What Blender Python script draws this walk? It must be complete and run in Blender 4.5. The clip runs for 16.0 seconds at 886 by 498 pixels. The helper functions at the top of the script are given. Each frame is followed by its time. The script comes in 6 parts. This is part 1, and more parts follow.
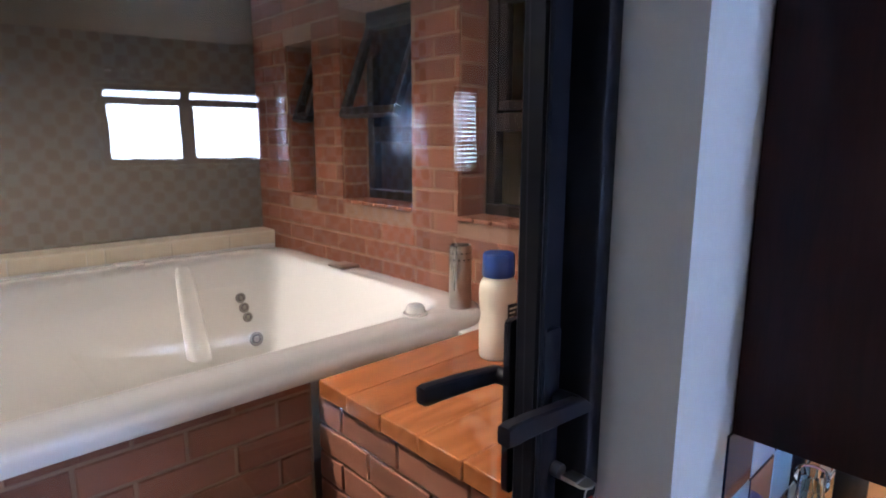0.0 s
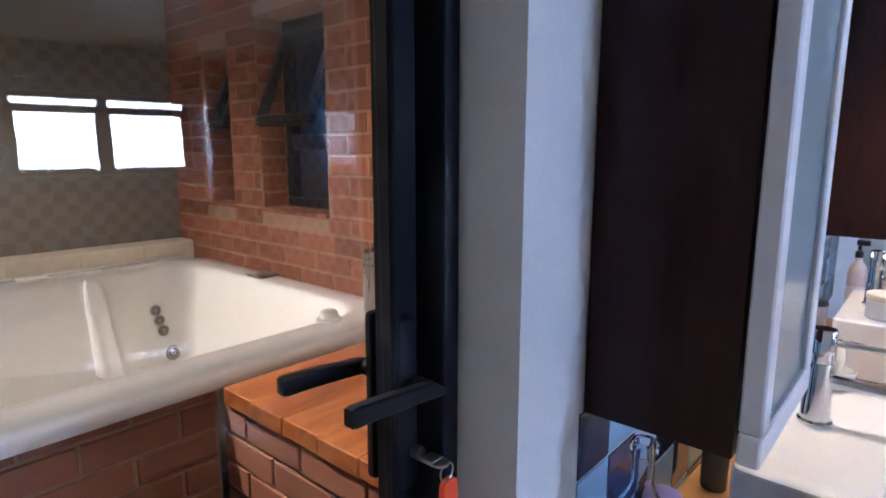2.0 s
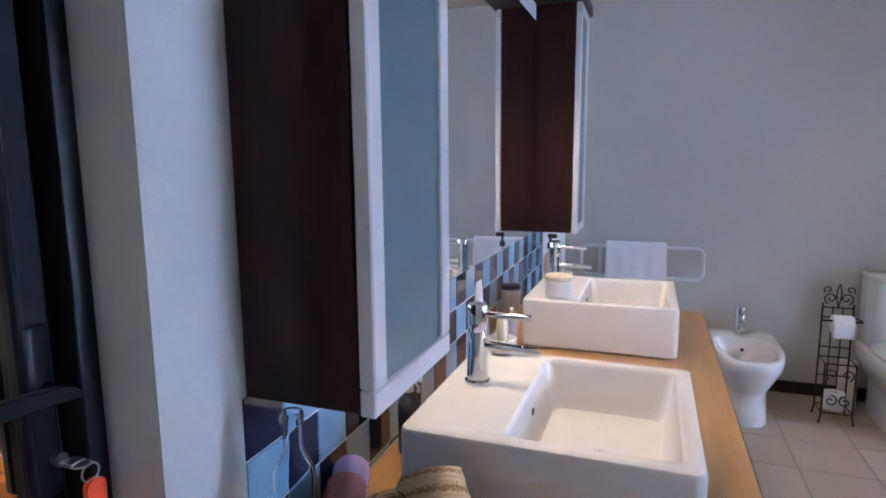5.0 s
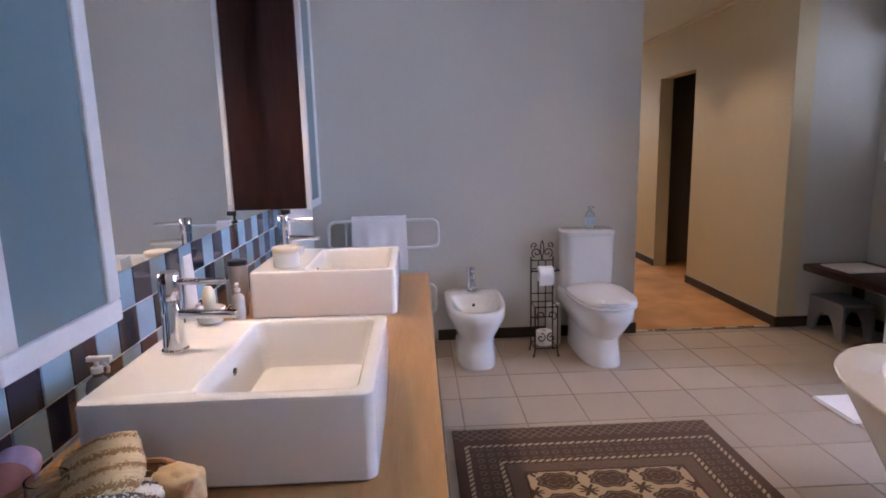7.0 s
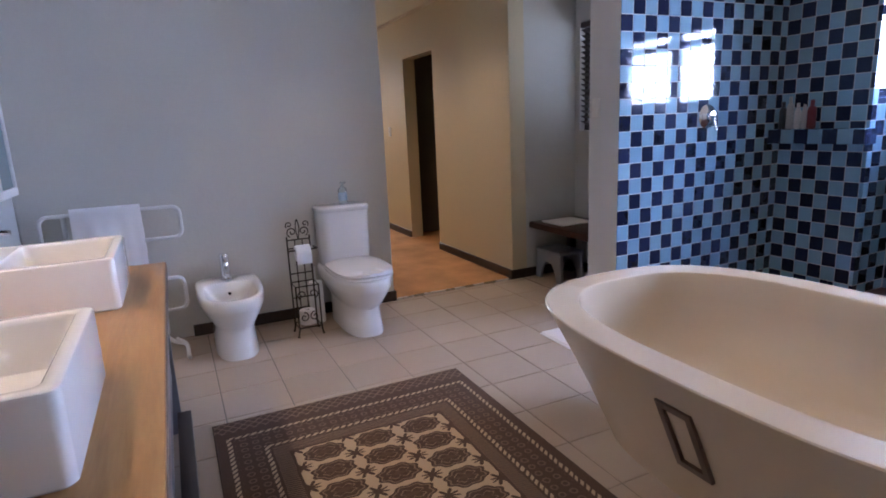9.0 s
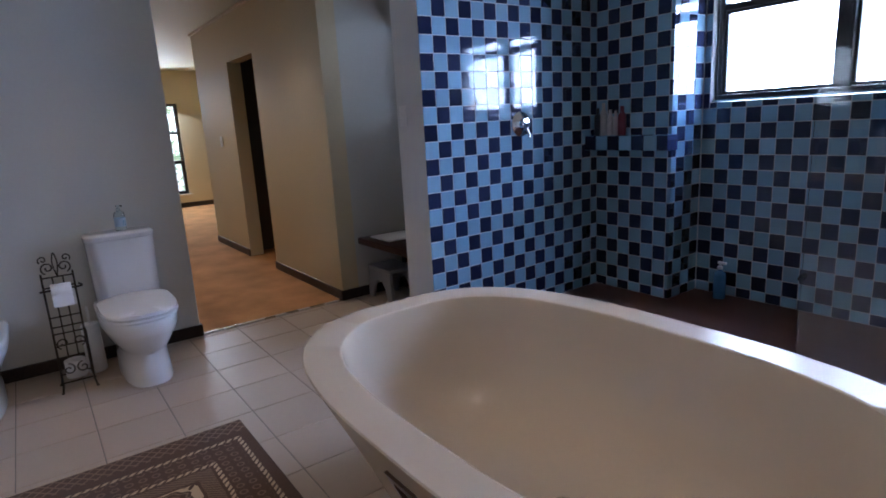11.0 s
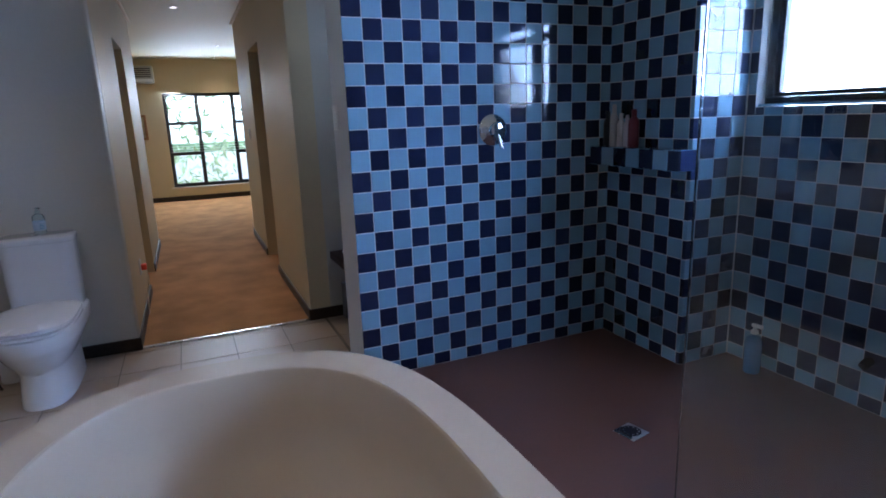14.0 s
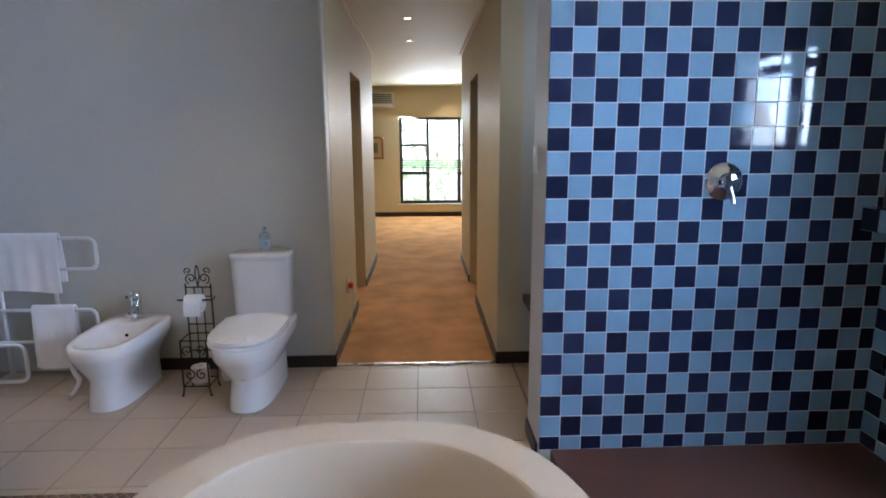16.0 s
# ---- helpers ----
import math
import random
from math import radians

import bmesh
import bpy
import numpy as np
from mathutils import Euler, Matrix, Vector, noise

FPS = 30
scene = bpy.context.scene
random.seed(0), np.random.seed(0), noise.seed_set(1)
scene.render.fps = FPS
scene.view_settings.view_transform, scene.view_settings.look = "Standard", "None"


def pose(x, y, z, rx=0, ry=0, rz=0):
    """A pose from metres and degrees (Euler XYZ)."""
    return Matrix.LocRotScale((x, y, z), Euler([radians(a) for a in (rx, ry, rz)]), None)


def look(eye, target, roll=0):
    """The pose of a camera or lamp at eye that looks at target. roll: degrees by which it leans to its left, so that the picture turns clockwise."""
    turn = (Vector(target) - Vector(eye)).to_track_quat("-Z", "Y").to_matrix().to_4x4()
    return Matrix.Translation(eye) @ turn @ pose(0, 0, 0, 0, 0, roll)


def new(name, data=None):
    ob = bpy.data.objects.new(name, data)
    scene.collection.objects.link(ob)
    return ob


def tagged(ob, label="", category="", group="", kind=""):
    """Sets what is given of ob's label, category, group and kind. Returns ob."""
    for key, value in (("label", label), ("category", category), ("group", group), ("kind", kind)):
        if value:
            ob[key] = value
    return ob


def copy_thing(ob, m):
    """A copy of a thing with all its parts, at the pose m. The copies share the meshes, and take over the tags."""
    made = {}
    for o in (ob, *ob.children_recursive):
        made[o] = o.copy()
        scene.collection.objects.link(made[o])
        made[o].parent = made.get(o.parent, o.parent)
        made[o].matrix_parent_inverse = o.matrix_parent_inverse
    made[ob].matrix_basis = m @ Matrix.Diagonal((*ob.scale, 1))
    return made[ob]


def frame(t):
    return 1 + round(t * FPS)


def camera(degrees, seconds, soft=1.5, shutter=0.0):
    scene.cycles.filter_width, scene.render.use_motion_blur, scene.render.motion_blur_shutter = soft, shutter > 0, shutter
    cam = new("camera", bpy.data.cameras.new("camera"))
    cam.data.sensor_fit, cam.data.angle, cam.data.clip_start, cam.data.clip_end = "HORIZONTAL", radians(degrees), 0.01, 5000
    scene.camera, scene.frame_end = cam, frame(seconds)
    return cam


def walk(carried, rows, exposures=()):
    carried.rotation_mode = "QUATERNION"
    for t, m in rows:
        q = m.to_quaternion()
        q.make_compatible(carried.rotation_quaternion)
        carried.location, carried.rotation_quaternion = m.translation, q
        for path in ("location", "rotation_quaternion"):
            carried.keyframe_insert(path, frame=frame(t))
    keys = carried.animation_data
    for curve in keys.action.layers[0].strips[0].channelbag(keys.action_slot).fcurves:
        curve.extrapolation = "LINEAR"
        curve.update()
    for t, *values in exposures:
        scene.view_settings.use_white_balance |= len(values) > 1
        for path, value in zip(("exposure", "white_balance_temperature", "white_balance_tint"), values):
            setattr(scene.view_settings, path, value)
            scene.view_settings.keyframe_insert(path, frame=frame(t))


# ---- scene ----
cam = camera(75.1, 16.0, soft=1.8)
# seconds, eye, target, roll
PATH = [
    (0, (-0.21, 0.353, 1.534), (1.136, 1.785, 1.162), 0.1),
    (0.5, (-0.195, 0.331, 1.528), (1.176, 1.74, 1.162), 0.0),
    (1, (-0.185, 0.31, 1.521), (1.22, 1.69, 1.167), 0.2),
    (1.5, (-0.18, 0.279, 1.526), (1.265, 1.618, 1.18), 0.2),
    (2, (-0.172, 0.25, 1.525), (1.319, 1.54, 1.187), 0.1),
    (2.5, (-0.163, 0.217, 1.525), (1.388, 1.437, 1.198), 0.2),
    (3, (-0.151, 0.192, 1.525), (1.455, 1.34, 1.209), 0.2),
    (3.2, (-0.15, 0.176, 1.525), (1.48, 1.291, 1.209), 0.1),
    (5.3, (-0.16, -0.007, 1.512), (1.732, 0.568, 1.213), -0.2),
    (5.5, (-0.157, -0.027, 1.509), (1.754, 0.478, 1.203), -0.0),
    (6, (-0.166, -0.065, 1.493), (1.782, 0.261, 1.18), -0.4),
    (6.5, (-0.182, -0.119, 1.479), (1.786, 0.016, 1.152), -1.1),
    (7, (-0.212, -0.179, 1.458), (1.756, -0.259, 1.111), -1.4),
    (7.5, (-0.223, -0.22, 1.442), (1.717, -0.534, 1.071), -1.7),
    (8, (-0.219, -0.229, 1.409), (1.673, -0.736, 1.007), -1.9),
    (8.5, (-0.234, -0.254, 1.399), (1.603, -0.923, 0.977), -2.2),
    (9, (-0.255, -0.293, 1.406), (1.518, -1.113, 0.978), -2.6),
    (9.5, (-0.235, -0.374, 1.421), (1.456, -1.353, 0.992), -2.8),
    (10, (-0.212, -0.527, 1.426), (1.407, -1.62, 0.996), -3.1),
    (10.2, (-0.21, -0.597, 1.419), (1.389, -1.719, 0.989), -3.3),
    (12.3, (-0.241, -1.626, 1.416), (1.347, -2.761, 0.981), -3.2),
    (12.5, (-0.211, -1.698, 1.414), (1.38, -2.826, 0.973), -3.1),
    (13, (-0.15, -1.897, 1.407), (1.49, -2.954, 0.967), -2.7),
    (13.5, (-0.125, -2.087, 1.416), (1.587, -3.022, 0.97), -2.4),
    (14, (-0.094, -2.251, 1.452), (1.693, -3.027, 1.001), -2.0),
    (14.5, (-0.008, -2.342, 1.462), (1.841, -2.953, 1.005), -1.6),
    (15, (0.096, -2.411, 1.5), (1.994, -2.847, 1.045), -1.2),
    (15.5, (0.146, -2.43, 1.532), (2.083, -2.688, 1.108), -0.7),
    (16, (0.179, -2.448, 1.551), (2.143, -2.516, 1.183), -0.3),
]
EXPOSURES = [(0.0, 0.10, 5050, 19), (3.0, 0.10, 5150, 19), (5.5, -0.02, 5400, 20), (7.0, 0.02, 5700, 27), (9.0, -0.02, 5420, 24), (10.0, -0.18, 5420, 22),
             (12.5, -1.34, 4650, 18), (13.5, -1.12, 4750, 18), (14.5, -0.84, 4980, 15), (16.0, -0.24, 5450, 14)]
walk(cam, [(t, look(eye, target, roll)) for t, eye, target, roll in PATH], EXPOSURES)

# ---- light ----
SUN_ELEV, SUN_ROT = 64.0, 294.0
world = bpy.data.worlds.new("sky")
scene.world = world
world.use_nodes = True
wn = world.node_tree
sky = wn.nodes.new("ShaderNodeTexSky")
sky.sky_type, sky.sun_disc = "NISHITA", False
sky.sun_elevation, sky.sun_rotation = radians(SUN_ELEV), radians(SUN_ROT)
wn.links.new(sky.outputs[0], wn.nodes["Background"].inputs[0])
wn.nodes["Background"].inputs[1].default_value = 0.15

sun_data = bpy.data.lights.new("sun", "SUN")
sun_data.energy, sun_data.angle, sun_data.color = 5.0, radians(0.5), (1.0, 0.95, 0.88)
sun = new("sun", sun_data)
sun.matrix_world = look((0, 0, 20), (9.0, -4.0, 0))


def area(name, eye, target, sx, sy, watts, color):
    d = bpy.data.lights.new(name, "AREA")
    d.shape, d.size, d.size_y, d.energy, d.color = "RECTANGLE", sx, sy, watts, color
    ob = new(name, d)
    ob.matrix_world = look(eye, target)
    return ob


def spot(name, eye, watts, color, degrees=95, blend=0.7, target=None):
    d = bpy.data.lights.new(name, "SPOT")
    d.energy, d.color, d.spot_size, d.spot_blend, d.shadow_soft_size = watts, color, radians(degrees), blend, 0.04
    ob = new(name, d)
    ob.matrix_world = look(eye, target or (eye[0], eye[1] + 0.001, 0))
    return ob


DAY = (0.50, 0.69, 1.0)
WARM = (1.0, 0.72, 0.42)
sky_lamp = area("window_light_shower", (1.28, -5.66, 2.0), (1.30, -3.4, 0.80), 2.9, 1.5, 560, DAY)
sky_lamp.data.spread = radians(150)
# light thrown up from the sunlit ground outside
ground_lamp = area("ground_light_shower", (1.28, -5.72, 1.70), (1.29, -3.4, 3.0), 2.9, 1.5, 145, (1.0, 0.82, 0.58))
ground_lamp.data.spread = radians(140)
area("window_light_nook", (3.55, -3.785, 1.74), (3.6, -2.6, 1.5), 0.8, 0.86, 8, (0.8, 0.88, 1.0))
area("window_light_bedroom", (12.13, -2.85, 2.07), (9.2, -2.6, 0.2), 1.6, 0.16, 150, (0.95, 1.0, 0.92))
CANOPY_W, HALL_W, BATH_W, JAC_W = 74, 48, 28, 290

# ---- materials ----
def nodes_of(name):
    m = bpy.data.materials.new(name)
    m.use_nodes = True
    return m, m.node_tree, m.node_tree.nodes["Principled BSDF"]


def surface(name, base, rough=0.5, metal=0.0, vary=0.12, scale=6.0, grain=0.04, gscale=120.0, bump=0.1, bscale=None, spec=0.5,
            rvary=0.08, pieces=0.0, stretch=(1, 1, 1), coat=0.0, world=False):
    """A colour with slow stains, fine grain, relief and uneven gloss; pieces: how much each piece differs from the next."""
    m, t, b = nodes_of(name)
    N, L = t.nodes.new, t.links.new
    co = N("ShaderNodeTexCoord")
    mp = N("ShaderNodeMapping")
    mp.inputs["Scale"].default_value = stretch
    L(N("ShaderNodeNewGeometry").outputs["Position"] if world else co.outputs["Object"], mp.inputs[0])
    slow, fine = N("ShaderNodeTexNoise"), N("ShaderNodeTexNoise")
    slow.inputs["Scale"].default_value, slow.inputs["Detail"].default_value = scale, 4
    fine.inputs["Scale"].default_value, fine.inputs["Detail"].default_value = gscale, 3
    L(mp.outputs[0], slow.inputs[0]), L(mp.outputs[0], fine.inputs[0])
    val = N("ShaderNodeMath")
    val.operation = "MULTIPLY_ADD"
    L(slow.outputs[0], val.inputs[0])
    val.inputs[1].default_value, val.inputs[2].default_value = 2 * vary, 1 - vary
    val2 = N("ShaderNodeMath")
    val2.operation = "MULTIPLY_ADD"
    L(fine.outputs[0], val2.inputs[0])
    val2.inputs[1].default_value = 2 * grain
    off = N("ShaderNodeMath")
    off.operation = "SUBTRACT"
    L(val.outputs[0], off.inputs[0])
    off.inputs[1].default_value = grain
    L(off.outputs[0], val2.inputs[2])
    out = val2
    if pieces:
        inf, add = N("ShaderNodeObjectInfo"), N("ShaderNodeMath")
        add.operation = "MULTIPLY_ADD"
        L(inf.outputs["Random"], add.inputs[0])
        add.inputs[1].default_value = 2 * pieces
        sub = N("ShaderNodeMath")
        sub.operation = "SUBTRACT"
        L(val2.outputs[0], sub.inputs[0])
        sub.inputs[1].default_value = pieces
        L(sub.outputs[0], add.inputs[2])
        out = add
    hsv = N("ShaderNodeHueSaturation")
    hsv.inputs["Color"].default_value = (*base, 1)
    L(out.outputs[0], hsv.inputs["Value"])
    L(hsv.outputs[0], b.inputs["Base Color"])
    r = N("ShaderNodeMath")
    r.operation = "MULTIPLY_ADD"
    L(slow.outputs[0], r.inputs[0])
    r.inputs[1].default_value, r.inputs[2].default_value = 2 * rvary, max(0.02, rough - rvary)
    L(r.outputs[0], b.inputs["Roughness"])
    b.inputs["Metallic"].default_value = metal
    b.inputs["Specular IOR Level"].default_value = spec
    b.inputs["Coat Weight"].default_value = coat
    b.inputs["Coat Roughness"].default_value = 0.05
    if bump:
        bp = N("ShaderNodeBump")
        bp.inputs["Strength"].default_value, bp.inputs["Distance"].default_value = bump, min(0.004, 0.16 / (bscale or gscale))
        if bscale:
            bt = N("ShaderNodeTexNoise")
            bt.inputs["Scale"].default_value, bt.inputs["Detail"].default_value = bscale, 4
            L(mp.outputs[0], bt.inputs[0])
        else:
            bt = fine
        L(bt.outputs[0], bp.inputs["Height"])
        L(bp.outputs[0], b.inputs["Normal"])
    return m


def wood(name, dark, light, rough=0.4, axis="X", scale=9.0, coat=0.0, pieces=0.0):
    m, t, b = nodes_of(name)
    N, L = t.nodes.new, t.links.new
    co, mp = N("ShaderNodeTexCoord"), N("ShaderNodeMapping")
    s = {"X": (0.6, 6, 6), "Y": (6, 0.6, 6), "Z": (6, 6, 0.6)}[axis]
    mp.inputs["Scale"].default_value = s
    L(co.outputs["Object"], mp.inputs[0])
    n1, n2 = N("ShaderNodeTexNoise"), N("ShaderNodeTexNoise")
    n1.inputs["Scale"].default_value, n1.inputs["Detail"].default_value, n1.inputs["Distortion"].default_value = scale * 0.5, 6, 1.2
    n2.inputs["Scale"].default_value, n2.inputs["Detail"].default_value = scale * 4, 5
    L(mp.outputs[0], n1.inputs[0]), L(mp.outputs[0], n2.inputs[0])
    mix = N("ShaderNodeMath")
    mix.operation = "MULTIPLY_ADD"
    L(n2.outputs[0], mix.inputs[0])
    mix.inputs[1].default_value = 0.35
    L(n1.outputs[0], mix.inputs[2])
    last = mix
    if pieces:
        inf, add = N("ShaderNodeObjectInfo"), N("ShaderNodeMath")
        add.operation = "MULTIPLY_ADD"
        L(inf.outputs["Random"], add.inputs[0])
        add.inputs[1].default_value = pieces
        L(mix.outputs[0], add.inputs[2])
        last = add
    ramp = N("ShaderNodeValToRGB")
    ramp.color_ramp.elements[0].position, ramp.color_ramp.elements[1].position = 0.45, 0.95
    ramp.color_ramp.elements[0].color, ramp.color_ramp.elements[1].color = (*dark, 1), (*light, 1)
    L(last.outputs[0], ramp.inputs[0])
    L(ramp.outputs[0], b.inputs["Base Color"])
    b.inputs["Roughness"].default_value = rough
    b.inputs["Coat Weight"].default_value = coat
    bp = N("ShaderNodeBump")
    bp.inputs["Strength"].default_value, bp.inputs["Distance"].default_value = 0.12, 0.003
    L(n2.outputs[0], bp.inputs["Height"])
    L(bp.outputs[0], b.inputs["Normal"])
    return m


def glass(name, rough=0.0, tint=(1, 1, 1), ior=1.45):
    m, t, b = nodes_of(name)
    b.inputs["Base Color"].default_value = (*tint, 1)
    b.inputs["Transmission Weight"].default_value = 1.0
    b.inputs["Roughness"].default_value = rough
    b.inputs["IOR"].default_value = ior
    return m


def glow(name, color, strength):
    m, t, b = nodes_of(name)
    b.inputs["Base Color"].default_value = (*color, 1)
    b.inputs["Emission Color"].default_value = (*color, 1)
    b.inputs["Emission Strength"].default_value = strength
    return m


PLASTER = surface("wall_paint", (0.575, 0.56, 0.50), 0.55, vary=0.05, scale=1.5, grain=0.03, gscale=60, bump=0.35, bscale=45)
CREAM = surface("hall_paint", (0.62, 0.53, 0.34), 0.6, vary=0.05, scale=1.5, grain=0.03, gscale=60, bump=0.35, bscale=45)
WHITEWALL = surface("reveal_paint", (0.66, 0.67, 0.66), 0.5, vary=0.04, scale=2, grain=0.03, gscale=60, bump=0.3, bscale=50)
HALLCEIL = surface("hall_ceiling_paint", (0.62, 0.60, 0.43), 0.7, vary=0.03, scale=1, bump=0.05)
CEIL = surface("ceiling_paint", (0.66, 0.57, 0.43), 0.7, vary=0.03, scale=1, bump=0.05)
CARPET = surface("carpet", (0.43, 0.225, 0.088), 0.95, vary=0.55, scale=3.2, grain=0.25, gscale=350, bump=0.8, bscale=420, spec=0.1)
GROUT = surface("grout", (0.22, 0.19, 0.16), 0.9, vary=0.15, scale=8, bump=0.2)
FLOORTILE = surface("floor_tile", (0.42, 0.337, 0.252), 0.40, world=True, vary=0.04, scale=3, grain=0.03, gscale=40, bump=0.03, bscale=25, pieces=0.05, rvary=0.07)
SKIRT = wood("skirting_wood", (0.012, 0.007, 0.005), (0.035, 0.02, 0.014), 0.4)
SHOWERFLOOR = surface("shower_floor_screed", (0.105, 0.042, 0.024), 0.42, vary=0.2, scale=3, grain=0.08, gscale=90, bump=0.15, bscale=60)
TILE_DARK = surface("tile_navy", (0.016, 0.020, 0.046), 0.055, world=True, vary=0.15, scale=15, bump=0.02, bscale=14, pieces=0.25, rvary=0.03, spec=0.6)
TILE_PALE = surface("tile_pale_blue", (0.26, 0.41, 0.53), 0.055, world=True, vary=0.06, scale=15, bump=0.02, bscale=14, pieces=0.07, rvary=0.03, spec=0.6)
TILE_GROUT = surface("tile_grout", (0.66, 0.66, 0.64), 0.8, vary=0.1, scale=10, bump=0.1)
BRICK = surface("face_brick", (0.22, 0.080, 0.038), 0.8, world=True, vary=0.25, scale=9, grain=0.12, gscale=90, bump=0.7, bscale=70, pieces=0.22)
MORTAR = surface("mortar", (0.28, 0.165, 0.10), 0.95, vary=0.2, scale=12, bump=0.5, bscale=80)
CERAMIC = surface("white_ceramic", (0.80, 0.79, 0.77), 0.08, vary=0.02, scale=4, grain=0.0, bump=0.0, rvary=0.03, spec=0.6)
ACRYLIC = surface("jacuzzi_acrylic", (0.82, 0.79, 0.73), 0.10, vary=0.03, scale=3, grain=0.0, bump=0.0, rvary=0.04)
RESIN = surface("tub_resin", (0.55, 0.46, 0.34), 0.24, vary=0.03, scale=3, grain=0.01, bump=0.04, rvary=0.06)
BLACKALU = surface("black_aluminium", (0.005, 0.005, 0.008), 0.42, vary=0.1, scale=8, bump=0.04, rvary=0.08, spec=0.22)
DARKALU = surface("bronze_window_frame", (0.022, 0.017, 0.014), 0.4, vary=0.1, scale=8, bump=0.04)
CHROME = surface("chrome", (0.80, 0.81, 0.83), 0.08, metal=1.0, vary=0.03, scale=20, grain=0, bump=0, rvary=0.03)
STEEL = surface("brushed_steel", (0.52, 0.50, 0.47), 0.28, metal=1.0, vary=0.08, scale=8, grain=0.05, gscale=200, bump=0.05, stretch=(1, 1, 0.05))
WENGE = wood("wenge_veneer", (0.014, 0.004, 0.003), (0.038, 0.010, 0.007), 0.40, "Z", 14)
WENGE.node_tree.nodes["Principled BSDF"].inputs["Specular IOR Level"].default_value = 0.25
COUNTER = wood("oak_worktop", (0.33, 0.170, 0.058), (0.47, 0.265, 0.100), 0.38, "X", 5)
LEDGEWOOD = wood("varnished_pine_ledge", (0.15, 0.038, 0.008), (0.37, 0.125, 0.030), 0.25, "X", 6, coat=0.3, pieces=0.25)
VANITYGREY = surface("vanity_panel", (0.10, 0.10, 0.11), 0.45, vary=0.08, scale=4, bump=0.06)
WHITEALU = surface("satin_aluminium", (0.72, 0.72, 0.72), 0.35, vary=0.04, scale=6, bump=0.03)
WHITEPAINT = surface("white_enamel", (0.74, 0.74, 0.72), 0.3, vary=0.04, scale=8, bump=0.03)
FROST = glass("frosted_glass", 0.28, (0.14, 0.25, 0.29))
FROST.node_tree.nodes["Principled BSDF"].inputs["Coat Weight"].default_value = 0.8
FROST.node_tree.nodes["Principled BSDF"].inputs["Coat Roughness"].default_value = 0.04
FROST.node_tree.nodes["Principled BSDF"].inputs["Transmission Weight"].default_value = 0.35
CLEAR = glass("clear_glass", 0.0, (0.97, 0.99, 0.98))
MIRROR = surface("mirror_silver", (0.90, 0.91, 0.90), 0.02, metal=1.0, vary=0.0, grain=0.0, bump=0.0, rvary=0.0)
# plaster with the dimness of poorly lit rooms put into its base colour
DIM_TONED = surface("shade_darkened_plaster", (0.12, 0.10, 0.075), 0.7, vary=0.12, scale=2, bump=0.2, bscale=40)
DARKDOOR = wood("dark_door_wood", (0.012, 0.006, 0.004), (0.03, 0.016, 0.010), 0.5, "Z", 8)

# ---- mesh helpers ----
def bx(bm, x0, x1, y0, y1, z0, z1, bevel=0.0, seg=2):
    g = bmesh.ops.create_cube(bm, size=1.0)
    vs = g["verts"]
    for v in vs:
        v.co = ((x0 + x1) / 2 + v.co.x * (x1 - x0), (y0 + y1) / 2 + v.co.y * (y1 - y0), (z0 + z1) / 2 + v.co.z * (z1 - z0))
    if bevel:
        es = list({e for v in vs for e in v.link_edges})
        bmesh.ops.bevel(bm, geom=es, offset=bevel, segments=seg, affect="EDGES", profile=0.5)
    return bm


def rings(bm, loops, cap0=True, cap1=True):
    """A skin over rings of points that all have the same count."""
    made = [[bm.verts.new(p) for p in lp] for lp in loops]
    n = len(made[0])
    for a, b in zip(made, made[1:]):
        for i in range(n):
            bm.faces.new((a[i], a[(i + 1) % n], b[(i + 1) % n], b[i]))
    if cap0:
        bm.faces.new(list(reversed(made[0])))
    if cap1:
        bm.faces.new(made[-1])
    return made


def lathe(bm, prof, n=28, at=(0, 0, 0), cap0=True, cap1=True):
    rings(bm, [[(at[0] + r * math.cos(2 * math.pi * i / n), at[1] + r * math.sin(2 * math.pi * i / n), at[2] + z) for i in range(n)] for r, z in prof], cap0, cap1)
    return bm


def tube(bm, pts, r, n=10, closed=False):
    pts = [Vector(p) for p in pts]
    loops, up, last = [], None, len(pts) - 1
    for i, p in enumerate(pts):
        a = pts[i - 1] if (i or closed) else p
        b = pts[(i + 1) % len(pts)] if (i < last or closed) else p
        d = (b - a).normalized()
        if up is None:
            up = Vector((0, 0, 1)) if abs(d.z) < 0.9 else Vector((1, 0, 0))
        s = d.cross(up).normalized()
        up = s.cross(d).normalized()
        loops.append([p + r * (math.cos(2 * math.pi * k / n) * s + math.sin(2 * math.pi * k / n) * up) for k in range(n)])
    if closed:
        loops.append(loops[0])
        rings(bm, loops, False, False)
        bmesh.ops.remove_doubles(bm, verts=bm.verts, dist=1e-5)
    else:
        rings(bm, loops)
    return bm


def rod(bm, a, b, r, n=10):
    return tube(bm, [a, b], r, n)


def curve_pts(pts, steps=8):
    """Smooth points through the given ones."""
    P = [Vector(p) for p in pts]
    P = [2 * P[0] - P[1], *P, 2 * P[-1] - P[-2]]
    out = []
    for i in range(1, len(P) - 2):
        for k in range(steps):
            t = k / steps
            a, b, c, d = P[i - 1], P[i], P[i + 1], P[i + 2]
            out.append(0.5 * (2 * b + (c - a) * t + (2 * a - 5 * b + 4 * c - d) * t * t + (3 * b - a - 3 * c + d) * t ** 3))
    out.append(P[-2])
    return out


